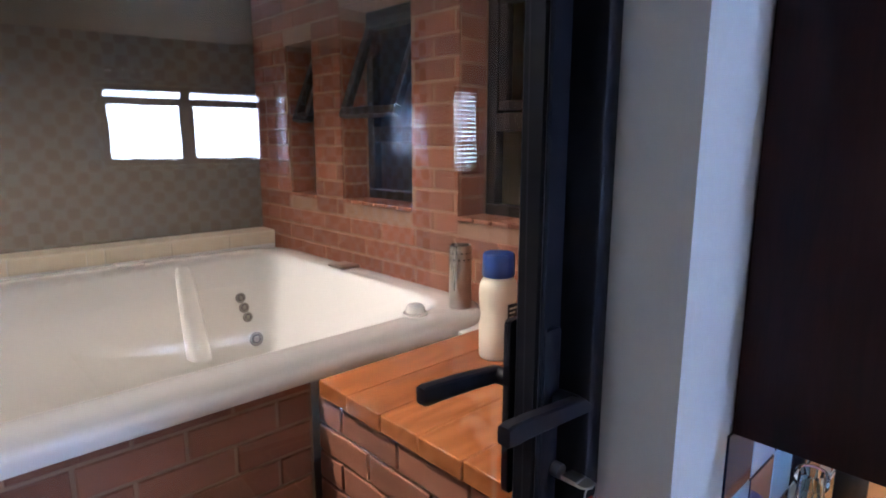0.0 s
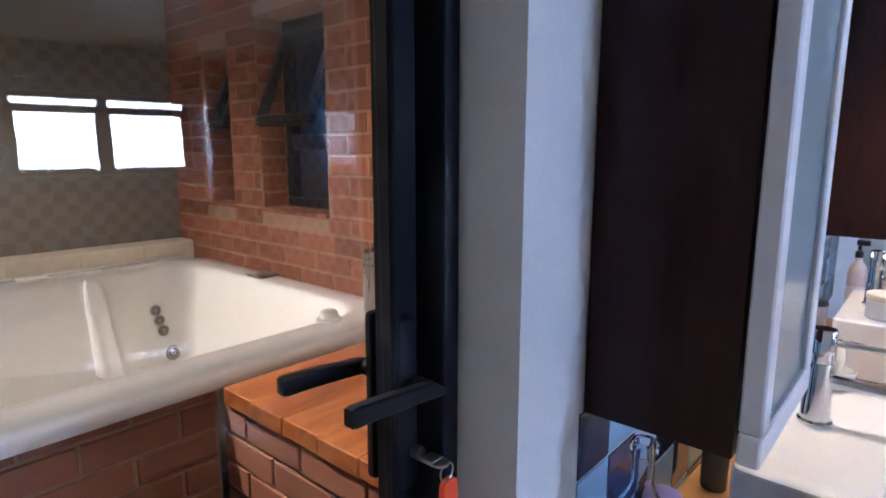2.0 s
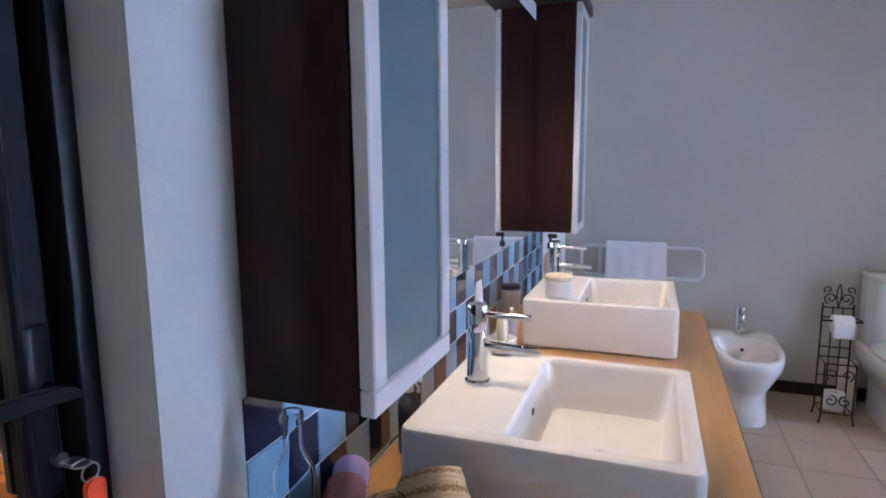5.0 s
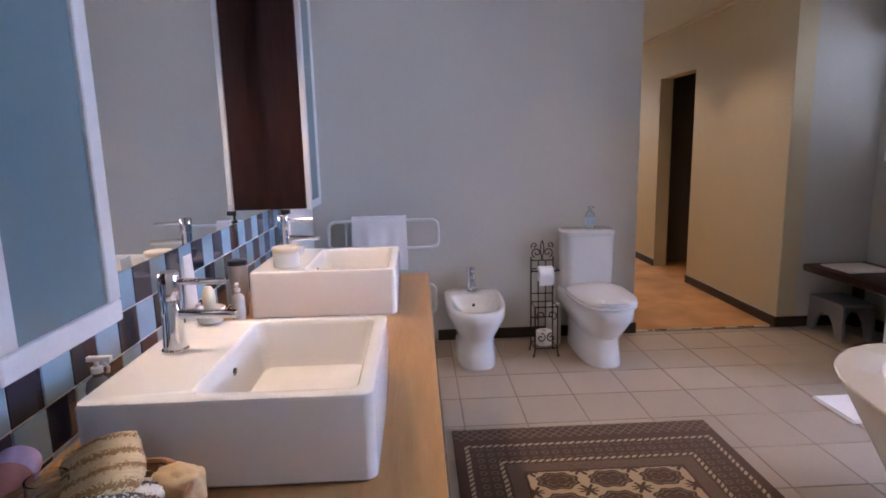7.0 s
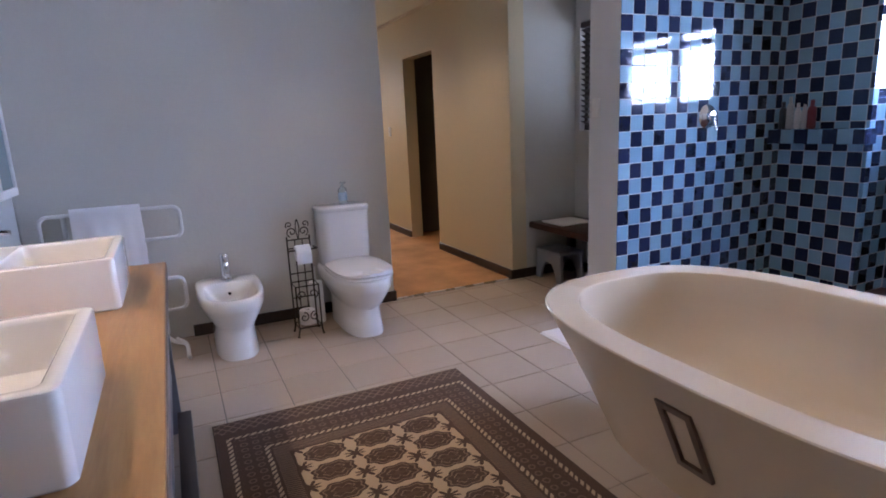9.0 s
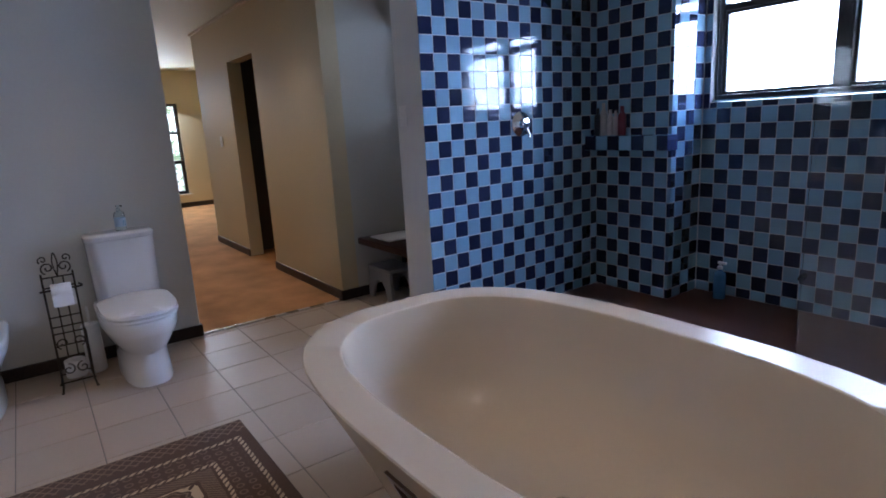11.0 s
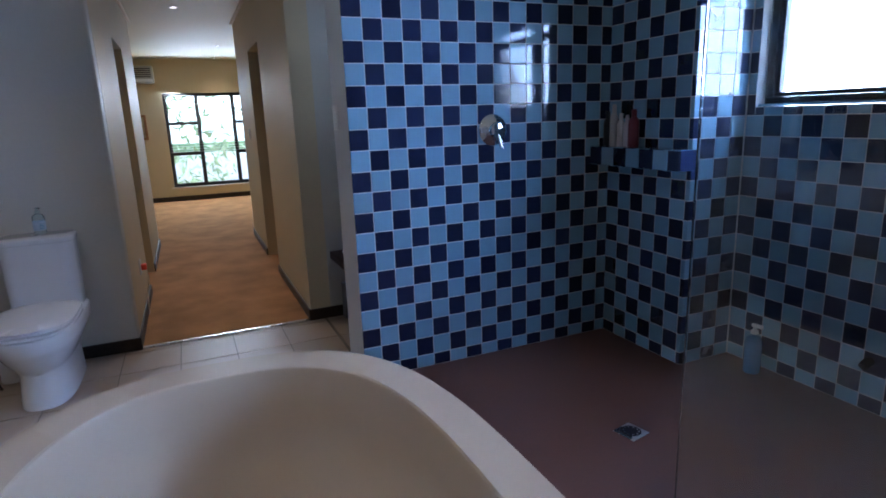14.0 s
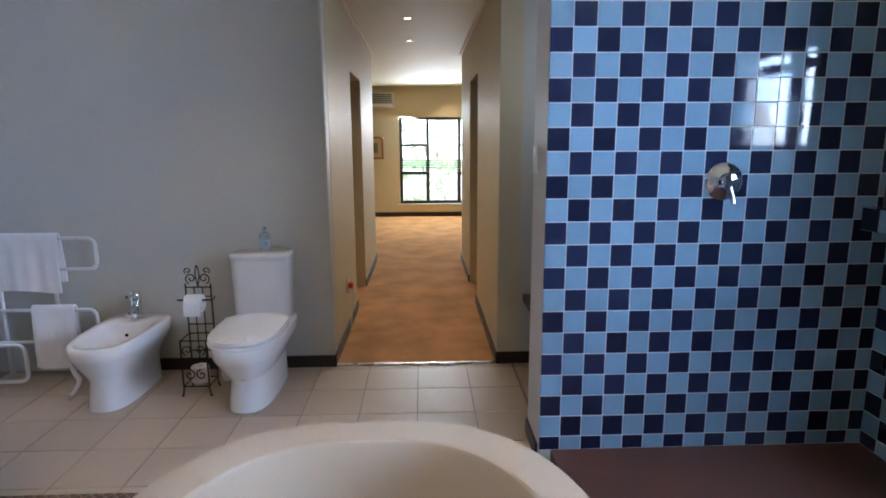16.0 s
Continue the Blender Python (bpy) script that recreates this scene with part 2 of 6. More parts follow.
def rounded(w, h, r, n=6):
    """The corners of a rounded rectangle round the origin, anticlockwise."""
    out = []
    for cx, cy, a0 in ((w / 2 - r, h / 2 - r, 0), (-w / 2 + r, h / 2 - r, 90), (-w / 2 + r, -h / 2 + r, 180), (w / 2 - r, -h / 2 + r, 270)):
        for k in range(n + 1):
            a = radians(a0 + 90 * k / n)
            out.append((cx + r * math.cos(a), cy + r * math.sin(a)))
    return out


def mesh_of(name, bm, material, smooth=None):
    bmesh.ops.recalc_face_normals(bm, faces=bm.faces)
    me = bpy.data.meshes.new(name)
    bm.to_mesh(me)
    bm.free()
    for m in (material if isinstance(material, (list, tuple)) else [material]):
        me.materials.append(m)
    if smooth is not None:
        me.polygons.foreach_set("use_smooth", [True] * len(me.polygons))
        me.set_sharp_from_angle(angle=radians(smooth))
    return me


def part(name, bm, material, parent=None, label="", smooth=40, at=None):
    ob = new(name, mesh_of(name, bm, material, smooth))
    if at:
        ob.location = at
    if parent:
        ob.parent = parent
    return tagged(ob, label) if label else ob


def setting(name, bm, material, label="", category="wall", smooth=None):
    return tagged(part(name, bm, material, smooth=smooth), label, category, kind="structure")


def thing(name, at, label, category, group="", turn=0.0):
    ob = new(name)
    ob.empty_display_size = 0.1
    ob.matrix_basis = pose(*at, 0, 0, turn)
    return tagged(ob, label, category, group)


def B():
    return bmesh.new()


def wall_with_holes(axis, at0, at1, u0, u1, z0, z1, holes):
    """A wall slab with openings; axis: the one across its thickness; holes: (u0, u1, z0, z1)."""
    bm = B()
    us = sorted({u0, u1, *[h[0] for h in holes], *[h[1] for h in holes]})
    zs = sorted({z0, z1, *[h[2] for h in holes], *[h[3] for h in holes]})
    solid = lambda u, z: u0 < u < u1 and z0 < z < z1 and not any(h[0] < u < h[1] and h[2] < z < h[3] for h in holes)
    P = (lambda d, u, z: (d, u, z)) if axis == "x" else (lambda d, u, z: (u, d, z))
    ex = lambda s: [s[0] - 1, *s, s[-1] + 1]
    U, Z = ex(us), ex(zs)
    mid = lambda s, i: (s[i] + s[i + 1]) / 2
    q = lambda *ps: bm.faces.new([bm.verts.new(p) for p in ps])
    for i in range(len(U) - 1):
        for j in range(len(Z) - 1):
            if not solid(mid(U, i), mid(Z, j)):
                continue
            a, b, c, d = U[i], U[i + 1], Z[j], Z[j + 1]
            q(P(at0, a, c), P(at0, b, c), P(at0, b, d), P(at0, a, d))
            q(P(at1, a, c), P(at1, b, c), P(at1, b, d), P(at1, a, d))
            if i == 0 or not solid(mid(U, i - 1), mid(Z, j)):
                q(P(at0, a, c), P(at1, a, c), P(at1, a, d), P(at0, a, d))
            if not solid(mid(U, i + 1), mid(Z, j)):
                q(P(at0, b, c), P(at1, b, c), P(at1, b, d), P(at0, b, d))
            if not solid(mid(U, i), mid(Z, j - 1)):
                q(P(at0, a, c), P(at1, a, c), P(at1, b, c), P(at0, b, c))
            if not solid(mid(U, i), mid(Z, j + 1)):
                q(P(at0, a, d), P(at1, a, d), P(at1, b, d), P(at0, b, d))
    bmesh.ops.remove_doubles(bm, verts=bm.verts, dist=1e-5)
    return bm


# ---- the plan ----
H = 2.64            # ceilings
YV = 0.60           # vanity wall
XT = 4.03           # wall behind the toilet
XS = 2.755          # shower wall
YW = -4.98          # window wall
P = 0.1027          # small wall tiles, joint to joint
PZ = 0.1055         # and course to course
ZS = 0.06           # shower floor
YL, YR = -1.82, -2.96   # the passage's walls
XW = -1.5           # closing wall behind
HALL_END = 7.75
XB = 12.2           # bedroom end wall
BRX, BRY0, BRY1 = 1.33, 0.80, 3.55   # jacuzzi room: brick wall, from, to
JX0 = -1.6

setting("floor_slab", bx(B(), -1.7, 4.05, -3.06, 0.62, -0.12, -0.004), GROUT, "pale grout bed beneath the floor tiles", "floor")
setting("shower_floor", bx(B(), -1.7, XS + 0.05, YW - 0.1, -3.06, -0.12, ZS), SHOWERFLOOR, "smooth red-brown screed shower floor", "floor")
setting("nook_floor", bx(B(), XS + 0.05, 4.05, -3.8, -3.06, -0.12, -0.004), GROUT, "grout bed of the nook floor", "floor")
setting("carpet", bx(B(), 4.05, 12.4, -6.0, 2.0, -0.12, 0.004), CARPET, "tan-orange cut pile carpet in the passage", "carpet")
setting("threshold_strip", bx(B(), 4.035, 4.065, YR, YL, -0.01, 0.010, 0.003), STEEL, "narrow metal threshold strip beside the carpet", "trim")
setting("ceiling", bx(B(), -1.7, 4.10, -5.2, 0.72, H, H + 0.1), CEIL, "plain painted bathroom ceiling", "ceiling")
setting("ceiling_passage", bx(B(), 4.10, 12.4, -6.0, 2.0, H, H + 0.1), HALLCEIL, "cream painted passage ceiling", "ceiling")
setting("ceiling_jacuzzi", bx(B(), JX0 - 0.1, 3.2, 0.80, 4.2, 2.55, 2.65), DIM_TONED, "ceiling of the jacuzzi room, its dimness put into the colour", "ceiling")

XJ = 0.369          # door reveal
DOOR_W = -0.62
setting("wall_vanity", wall_with_holes("y", YV, YV + 0.20, -1.6, XT + 0.15, 0, H, [(DOOR_W, XJ, 0.0, 2.12)]), WHITEWALL, "pale painted plaster wall behind the vanity", "wall")
setting("wall_toilet", bx(B(), XT, XT + 0.15, YL, YV, 0, H, 0.012), PLASTER, "grey-green painted plaster wall behind the toilet", "wall")
setting("wall_passage_left", wall_with_holes("y", YL, YL + 0.15, XT + 0.15, HALL_END, 0, H, [(5.45, 6.30, 0, 2.16)]), CREAM, "cream plaster passage wall with a doorway", "wall")
setting("wall_passage_right", wall_with_holes("y", YR - 0.15, YR, 4.04, HALL_END, 0, H, [(5.58, 6.42, 0, 2.16)]), CREAM, "cream plaster passage wall with a dark doorway", "wall")
setting("wall_nook_end", wall_with_holes("y", -3.80, -3.65, XS + 0.02, 4.19, 0, H, [(3.12, 3.98, 1.28, 2.20)]), PLASTER, "plaster wall with a blinded window", "wall")
setting("wall_nook_side", bx(B(), 4.04, 4.19, -3.65, YR - 0.15, 0, H), PLASTER, "grey plaster side wall of the nook", "wall")
setting("wall_shower_back", bx(B(), XS + 0.0022, XS + 0.30, -4.70, -3.0, 0, H, 0.006), WHITEWALL, "white plastered pier and shower wall", "wall")
setting("wall_shower_corner", bx(B(), 2.11 + 0.0022, XS + 0.30, YW - 0.1, -4.6102, 0, H), TILE_GROUT, "tiled corner block of the shower", "wall")
WIN = (0.50, 2.06, 1.44, 2.20)
setting("wall_window", wall_with_holes("y", YW - 0.22, YW - 0.0022, -1.7, 2.4, 0, H, [WIN]), TILE_GROUT, "tiled shower wall with a wide window", "wall")
setting("wall_west", bx(B(), XW - 0.15, XW, YW - 0.2, YV, 0, H), PLASTER, "plain plaster wall closing the bathroom", "wall")
BWY0, BWY1, BWZ0, BWZ1 = -3.63, -1.98, 0.27, 2.03
setting("wall_bedroom_far", wall_with_holes("x", XB, XB + 0.2, -6.0, 2.0, 0, H, [(BWY0, BWY1, BWZ0, BWZ1)]), CREAM, "cream bedroom wall with a large window", "wall")
setting("wall_bedroom_north", bx(B(), HALL_END, XB, 2.0, 2.15, 0, H), CREAM, "cream bedroom side wall", "wall")
setting("wall_bedroom_south", bx(B(), HALL_END, XB, -6.15, -6.0, 0, H), CREAM, "cream bedroom side wall", "wall")
setting("wall_bedroom_return_left", bx(B(), HALL_END - 0.15, HALL_END, YL + 0.15, 2.0, 0, H), CREAM, "cream wall beside the passage", "wall")
setting("wall_bedroom_return_right", bx(B(), HALL_END - 0.15, HALL_END, -6.0, YR - 0.15, 0, H), CREAM, "cream wall beside the passage", "wall")
# the unlit look through this doorway is put into the wall colour
setting("dressing_room_wall", bx(B(), 5.2, 6.8, -4.6, -4.45, 0, H), DIM_TONED, "wall beyond the doorway, darkened in colour for an unlit room", "wall")
setting("dressing_room_side_near", bx(B(), 5.2, 5.35, -4.45, YR - 0.15, 0, H), DIM_TONED, "side wall beyond the doorway, darkened in colour for an unlit room", "wall")
setting("dressing_room_side_far", bx(B(), 6.65, 6.8, -4.45, YR - 0.15, 0, H), DIM_TONED, "side wall beyond the doorway, darkened in colour for an unlit room", "wall")
setting("closet_wall", bx(B(), 5.2, 6.6, -0.6, -0.45, 0, H), CREAM, "cream wall beyond the doorway", "wall")
setting("closet_side_near", bx(B(), 5.15, 5.30, YL + 0.15, -0.6, 0, H), CREAM, "cream side wall beyond the doorway", "wall")
setting("closet_side_far", bx(B(), 6.45, 6.6, YL + 0.15, -0.6, 0, H), CREAM, "cream side wall beyond the doorway", "wall")
# jacuzzi room
setting("floor_jacuzzi", bx(B(), JX0, 3.2, 0.80, 4.2, -0.12, 0.0), SHOWERFLOOR, "dark red floor of the jacuzzi room", "floor")
# the room's dimness is carried by the dark colour of these walls
setting("wall_jacuzzi_back", bx(B(), JX0, 3.2, BRY1, BRY1 + 0.15, 0, 2.55), DIM_TONED, "plaster wall behind the jacuzzi, its dimness put into the colour", "wall")
setting("wall_jacuzzi_west", bx(B(), JX0 - 0.15, JX0, 0.80, BRY1, 0, 2.55), DIM_TONED, "plaster wall of the jacuzzi room, its dimness put into the colour", "wall")
HOLES = [(2.93, 3.19, 1.245, 2.01), (2.18, 2.69, 1.245, 2.12), (1.20, 1.91, 1.235, 2.12)]
setting("wall_brick", wall_with_holes("x", BRX + 0.0015, BRX + 0.22, 0.80, BRY1, 0, 2.55, HOLES), MORTAR, "face brick wall with three windows", "wall")
setting("wall_outer", bx(B(), 3.0, 3.1, 0.80, BRY1, 0, 2.55), CREAM, "cream wall of the neighbouring room", "wall")

# ---- windows and doors of the setting ----
def bar_frame(bm, axis, d0, d1, u0, u1, z0, z1, w, bevel=0.004):
    """Four bars round an opening in a plane across axis."""
    for a, b, c, d in ((u0, u1, z0, z0 + w), (u0, u1, z1 - w, z1), (u0, u0 + w, z0 + w, z1 - w), (u1 - w, u1, z0 + w, z1 - w)):
        if axis == "y":
            bx(bm, a, b, d0, d1, c, d, bevel, 1)
        else:
            bx(bm, d0, d1, a, b, c, d, bevel, 1)
    return bm


def pane(name, axis, d, u0, u1, z0, z1, parent, material=None, label=""):
    bm = B()
    if axis == "y":
        bx(bm, u0, u1, d - 0.002, d + 0.002, z0, z1)
    else:
        bx(bm, d - 0.002, d + 0.002, u0, u1, z0, z1)
    ob = part(name, bm, material or CLEAR, parent, label, smooth=None)
    ob.visible_shadow = False
    return ob


# shower window: two wide lights with a slim vent light over each
w1 = tagged(part("window_1", bar_frame(B(), "y", YW - 0.13, YW - 0.06, WIN[0] + 0.002, WIN[1] - 0.002, WIN[2] + 0.002, WIN[3] - 0.002, 0.045), DARKALU),
            "wide dark bronze aluminium shower window, daylight behind", "window", kind="structure")
part("mullion", bx(B(), 1.225, 1.305, YW - 0.135, YW - 0.055, WIN[2] + 0.047, WIN[3] - 0.047, 0.004), DARKALU, w1)
part("transom", bx(B(), WIN[0] + 0.047, 1.224, YW - 0.13, YW - 0.06, 2.045, 2.085, 0.004), DARKALU, w1)
part("transom", bx(B(), 1.306, WIN[1] - 0.047, YW - 0.13, YW - 0.06, 2.045, 2.085, 0.004), DARKALU, w1)
for a, b in ((WIN[0] + 0.047, 1.224), (1.306, WIN[1] - 0.047)):
    part("sash", bar_frame(B(), "y", YW - 0.115, YW - 0.075, a, b, WIN[2] + 0.048, 2.044, 0.022), DARKALU, w1)
    pane("pane", "y", YW - 0.10, a + 0.022, b - 0.022, WIN[2] + 0.07, 2.022, w1)
    pane("pane", "y", YW - 0.10, a, b, 2.086, WIN[3] - 0.047, w1)
part("sill", bx(B(), WIN[0] + 0.003, WIN[1] - 0.003, YW - 0.06, YW - 0.014, WIN[2] + 0.002, WIN[2] + 0.014, 0.003), TILE_PALE, w1)
bm = B()
rod(bm, (WIN[0], YW - 0.035, 2.175), (WIN[1], YW - 0.035, 2.175), 0.018)
part("blind_roll", bm, DARKALU, w1, "rolled dark blind")
bm = B()
tube(bm, curve_pts([(2.03, YW - 0.03, 2.16), (2.032, YW - 0.028, 1.8), (2.028, YW - 0.03, 1.55), (2.025, YW - 0.02, 1.30)]), 0.003, 6)
part("blind_cord", bm, DARKALU, w1)
part("stay", bx(B(), 0.80, 0.82, YW - 0.055, YW - 0.03, 1.49, 1.62, 0.004), STEEL, w1)


def venetian(parent, axis, d, u0, u1, z0, z1, pitch, depth, tilt, material, name="slat"):
    n = int((z1 - z0) / pitch)
    for k in range(n):
        z = z1 - (k + 0.5) * pitch
        dz, dd = depth / 2 * math.sin(radians(tilt)), depth / 2 * math.cos(radians(tilt))
        bm = B()
        if axis == "y":
            pts = [(u0, d - dd, z - dz), (u1, d - dd, z - dz), (u1, d + dd, z + dz), (u0, d + dd, z + dz)]
        else:
            pts = [(d - dd, u0, z - dz), (d - dd, u1, z - dz), (d + dd, u1, z + dz), (d + dd, u0, z + dz)]
        rings(bm, [[Vector(p) for p in pts], [Vector(p) + Vector((0, 0, 0.003)) for p in pts]])
        part(name, bm, material, parent, smooth=None)


w2 = tagged(part("window_2", bar_frame(B(), "y", -3.76, -3.70, 3.122, 3.978, 1.282, 2.198, 0.05), DARKALU), "nook window with half-open dark wooden blinds", "window", kind="structure")
part("transom", bx(B(), 3.172, 3.928, -3.755, -3.705, 1.60, 1.64, 0.003), DARKALU, w2)
pane("pane", "y", -3.73, 3.172, 3.928, 1.332, 1.60, w2)
pane("pane", "y", -3.73, 3.172, 3.928, 1.64, 2.148, w2)
venetian(w2, "y", -3.665, 3.14, 3.96, 1.30, 2.14, 0.045, 0.046, 28, SKIRT)
part("headrail", bx(B(), 3.13, 3.97, -3.69, -3.645, 2.145, 2.19, 0.004), SKIRT, w2)

# bedroom window
w3 = tagged(part("window_3", bar_frame(B(), "x", XB + 0.04, XB + 0.10, BWY0 + 0.002, BWY1 - 0.002, BWZ0 + 0.002, BWZ1 - 0.002, 0.06), DARKALU), "large dark-framed bedroom window with pale venetian blinds", "window", kind="structure")
YM = (-3.21, -2.56)
for y in YM:
    part("mullion", bx(B(), XB + 0.035, XB + 0.105, y - 0.035, y + 0.035, BWZ0 + 0.062, BWZ1 - 0.062, 0.004), DARKALU, w3)
for a, b in ((BWY0 + 0.062, YM[0] - 0.035), (YM[1] + 0.035, BWY1 - 0.062)):
    edges = [BWZ0 + 0.062, 0.90, 1.475, BWZ1 - 0.062]
    for z in edges[1:3]:
        part("transom", bx(B(), XB + 0.04, XB + 0.10, a, b, z - 0.03, z + 0.03, 0.004), DARKALU, w3)
    for k in range(3):
        pane("pane", "x", XB + 0.07, a, b, edges[k] + (0.03 if k else 0), edges[k + 1] - (0.03 if k < 2 else 0), w3)
pane("pane", "x", XB + 0.07, YM[0] + 0.035, YM[1] - 0.035, BWZ0 + 0.062, BWZ1 - 0.062, w3)
BLIND = surface("blind_slat", (0.62, 0.60, 0.52), 0.5, vary=0.04, bump=0.02)
venetian(w3, "x", XB + 0.02, BWY0 + 0.02, BWY1 - 0.02, 0.86, BWZ1 - 0.02, 0.05, 0.028, 12, BLIND)
part("sill", bx(B(), XB - 0.05, XB + 0.035, BWY0 - 0.05, BWY1 + 0.05, BWZ0 - 0.017, BWZ0, 0.004), WHITEPAINT, w3)

# brick wall windows: dark frames, the upper sash of the first two swung open
for k, (y0, y1, z0, z1) in enumerate(HOLES):
    xw = BRX + 0.15
    w = tagged(part("window_%d" % (4 + k), bar_frame(B(), "x", xw, xw + 0.05, y0 + 0.002, y1 - 0.002, z0 + 0.002, z1 - 0.002, 0.05), DARKALU),
               "dark bronze window in the brick wall" + (", top sash open" if k < 2 else ", closed"), "window", kind="structure")
    zt = 1.56 if k < 2 else 1.60
    part("transom", bx(B(), xw, xw + 0.05, y0 + 0.052, y1 - 0.052, zt - 0.035, zt + 0.035, 0.004), DARKALU, w)
    pane("pane", "x", xw + 0.025, y0 + 0.052, y1 - 0.052, z0 + 0.052, zt - 0.035, w)
    bm = B()
    hgt = z1 - 0.055 - (zt + 0.04)
    bar_frame(bm, "x", -0.02, 0.02, y0 + 0.055, y1 - 0.055, -hgt, 0.0, 0.04)
    s = part("sash", bm, DARKALU, w)
    s.matrix_basis = pose(xw - 0.01 if k < 2 else xw + 0.025, 0, z1 - 0.055, 0, 22 if k < 2 else 0, 0)
    bm = B()
    bx(bm, -0.002, 0.002, y0 + 0.095, y1 - 0.095, -hgt + 0.04, -0.04)
    g = part("pane", bm, CLEAR, s, smooth=None)
    g.visible_shadow = False

# glazed door to the jacuzzi room
door = tagged(part("door_frame", B(), BLACKALU), "black aluminium frame of the glazed jacuzzi room door", "door frame", kind="structure")
bm = B()
bx(bm, XJ - 0.030, XJ - 0.002, 0.689, 0.795, 0.0, 2.115, 0.004)
bx(bm, DOOR_W + 0.002, DOOR_W + 0.055, 0.705, 0.795, 0.0, 2.115, 0.004)
bx(bm, DOOR_W + 0.055, XJ - 0.030, 0.705, 0.795, 2.06, 2.115, 0.004)
door.data = mesh_of("door_frame", bm, BLACKALU, 40)
leaf = tagged(part("door_1", bar_frame(B(), "y", 0.728, 0.768, DOOR_W + 0.058, XJ - 0.033, 0.01, 2.055, 0.045, 0.006), BLACKALU), "closed glazed door with black aluminium stiles", "door", kind="structure")
gp = pane("glass_pane", "y", 0.0, -0.82, 0.0, -0.95, 0.95, leaf, None, "clear reflecting glass")
gp.matrix_basis = pose(XJ - 0.066, 0.745, 1.02, -0.8, 0, -3.5)
part("glazing_bead", bar_frame(B(), "y", 0.721, 0.7275, DOOR_W + 0.095, XJ - 0.070, 0.047, 2.018, 0.012, 0.003), BLACKALU, leaf)
for side, y0, y1 in ((-1, 0.711, 0.7275), (1, 0.7685, 0.785)):
    pl = part("handle_plate", bx(B(), 0.292, 0.324, min(y0 + 0.008, y1), max(y0 + 0.008, y1) if side < 0 else y1 - 0.006, 1.10, 1.325, 0.006), BLACKALU, leaf)
    ya = 0.75 + side * 0.062
    bm = B()
    rod(bm, (0.312, 0.75 + side * 0.035, 1.242), (0.312, ya, 1.242), 0.011, 12)
    loops = []
    for x, h, dz in ((0.330, 0.014, -0.006), (0.315, 0.030, 0.0), (0.27, 0.032, 0.004), (0.22, 0.034, 0.008), (0.192, 0.036, 0.009), (0.186, 0.030, 0.009)):
        loops.append([(x, ya + 0.008 * c, 1.242 + dz + 0.33 * h * s) for c, s in ((-1, -0.8), (-0.7, -1), (0.7, -1), (1, -0.8), (1, 0.8), (0.7, 1), (-0.7, 1), (-1, 0.8))])
    rings(bm, loops)
    part("lever_handle", bm, BLACKALU, leaf, "black lever handle")
bm = B()
rod(bm, (0.316, 0.728, 1.150), (0.316, 0.708, 1.150), 0.009, 14)
part("lock_barrel", bm, STEEL, leaf)
ORANGE = surface("orange_plastic", (0.85, 0.08, 0.02), 0.3, vary=0.05, bump=0.0)
key = thing("key", (0.318, 0.698, 1.148), "steel door key in the lock with an orange plastic tag", "key")
bm = B()
bx(bm, -0.010, 0.010, -0.016, 0.006, -0.003, 0.003, 0.001)
lathe(bm, [(0.011, -0.0015), (0.012, 0.0), (0.011, 0.0015)], 16, (0.0, -0.020, 0.0))
part("blade", bm, STEEL, key)
bm = B()
tube(bm, [(0.008 + 0.012 * math.cos(a), -0.024, -0.014 + 0.012 * math.sin(a)) for a in [2 * math.pi * k / 16 for k in range(16)]], 0.0012, 6, True)
part("ring", bm, STEEL, key)
bm = B()
lp = [(0.012 + x, z - 0.062) for x, z in rounded(0.026, 0.075, 0.010, 4)]
rings(bm, [[(x, -0.028, z) for x, z in lp], [(x, -0.019, z) for x, z in lp]])
part("tag", bm, ORANGE, key, "orange plastic key tag")

# skirtings
for nm, a in (("toilet", (XT - 0.014, XT - 0.001, YL - 0.012, -0.30, 0.001, 0.085)), ("toilet_end", (XT - 0.014, XT + 0.02, YL - 0.014, YL - 0.001, 0.001, 0.085)),
              ("left_near", (XT + 0.02, 5.45, YL - 0.014, YL - 0.001, 0.004, 0.085)), ("left_far", (6.30, HALL_END, YL - 0.014, YL - 0.001, 0.004, 0.085)),
              ("right_near", (4.04, 5.58, YR + 0.001, YR + 0.014, 0.004, 0.085)), ("right_far", (6.42, HALL_END, YR + 0.001, YR + 0.014, 0.004, 0.085)),
              ("nook", (4.026, 4.039, -3.64, YR + 0.014, 0.001, 0.085)), ("nook_end", (XS + 0.32, 4.026, -3.649, -3.636, 0.001, 0.085)),
              ("far", (XB - 0.015, XB - 0.001, -5.99, 1.99, 0.004, 0.095)), ("pier", (XS + 0.02, XS + 0.29, -2.999, -2.986, 0.001, 0.085)), ("pier_back", (XS + 0.301, XS + 0.314, -3.63, -2.999, 0.001, 0.085)),
              ("left_reveal", (6.301, 6.313, YL + 0.0, YL + 0.15, 0.004, 0.085)), ("right_reveal", (6.421, 6.433, YR - 0.15, YR, 0.004, 0.085))):
    setting("baseboard_" + nm, bx(B(), *a, 0.003, 1), SKIRT, "dark-stained wooden skirting board", "baseboard")
setting("ceiling_cornice_left", bx(B(), 4.10, HALL_END, YL - 0.03, YL - 0.001, H - 0.03, H - 0.001, 0.006), CEIL, "small shadow cornice along the passage ceiling", "trim")
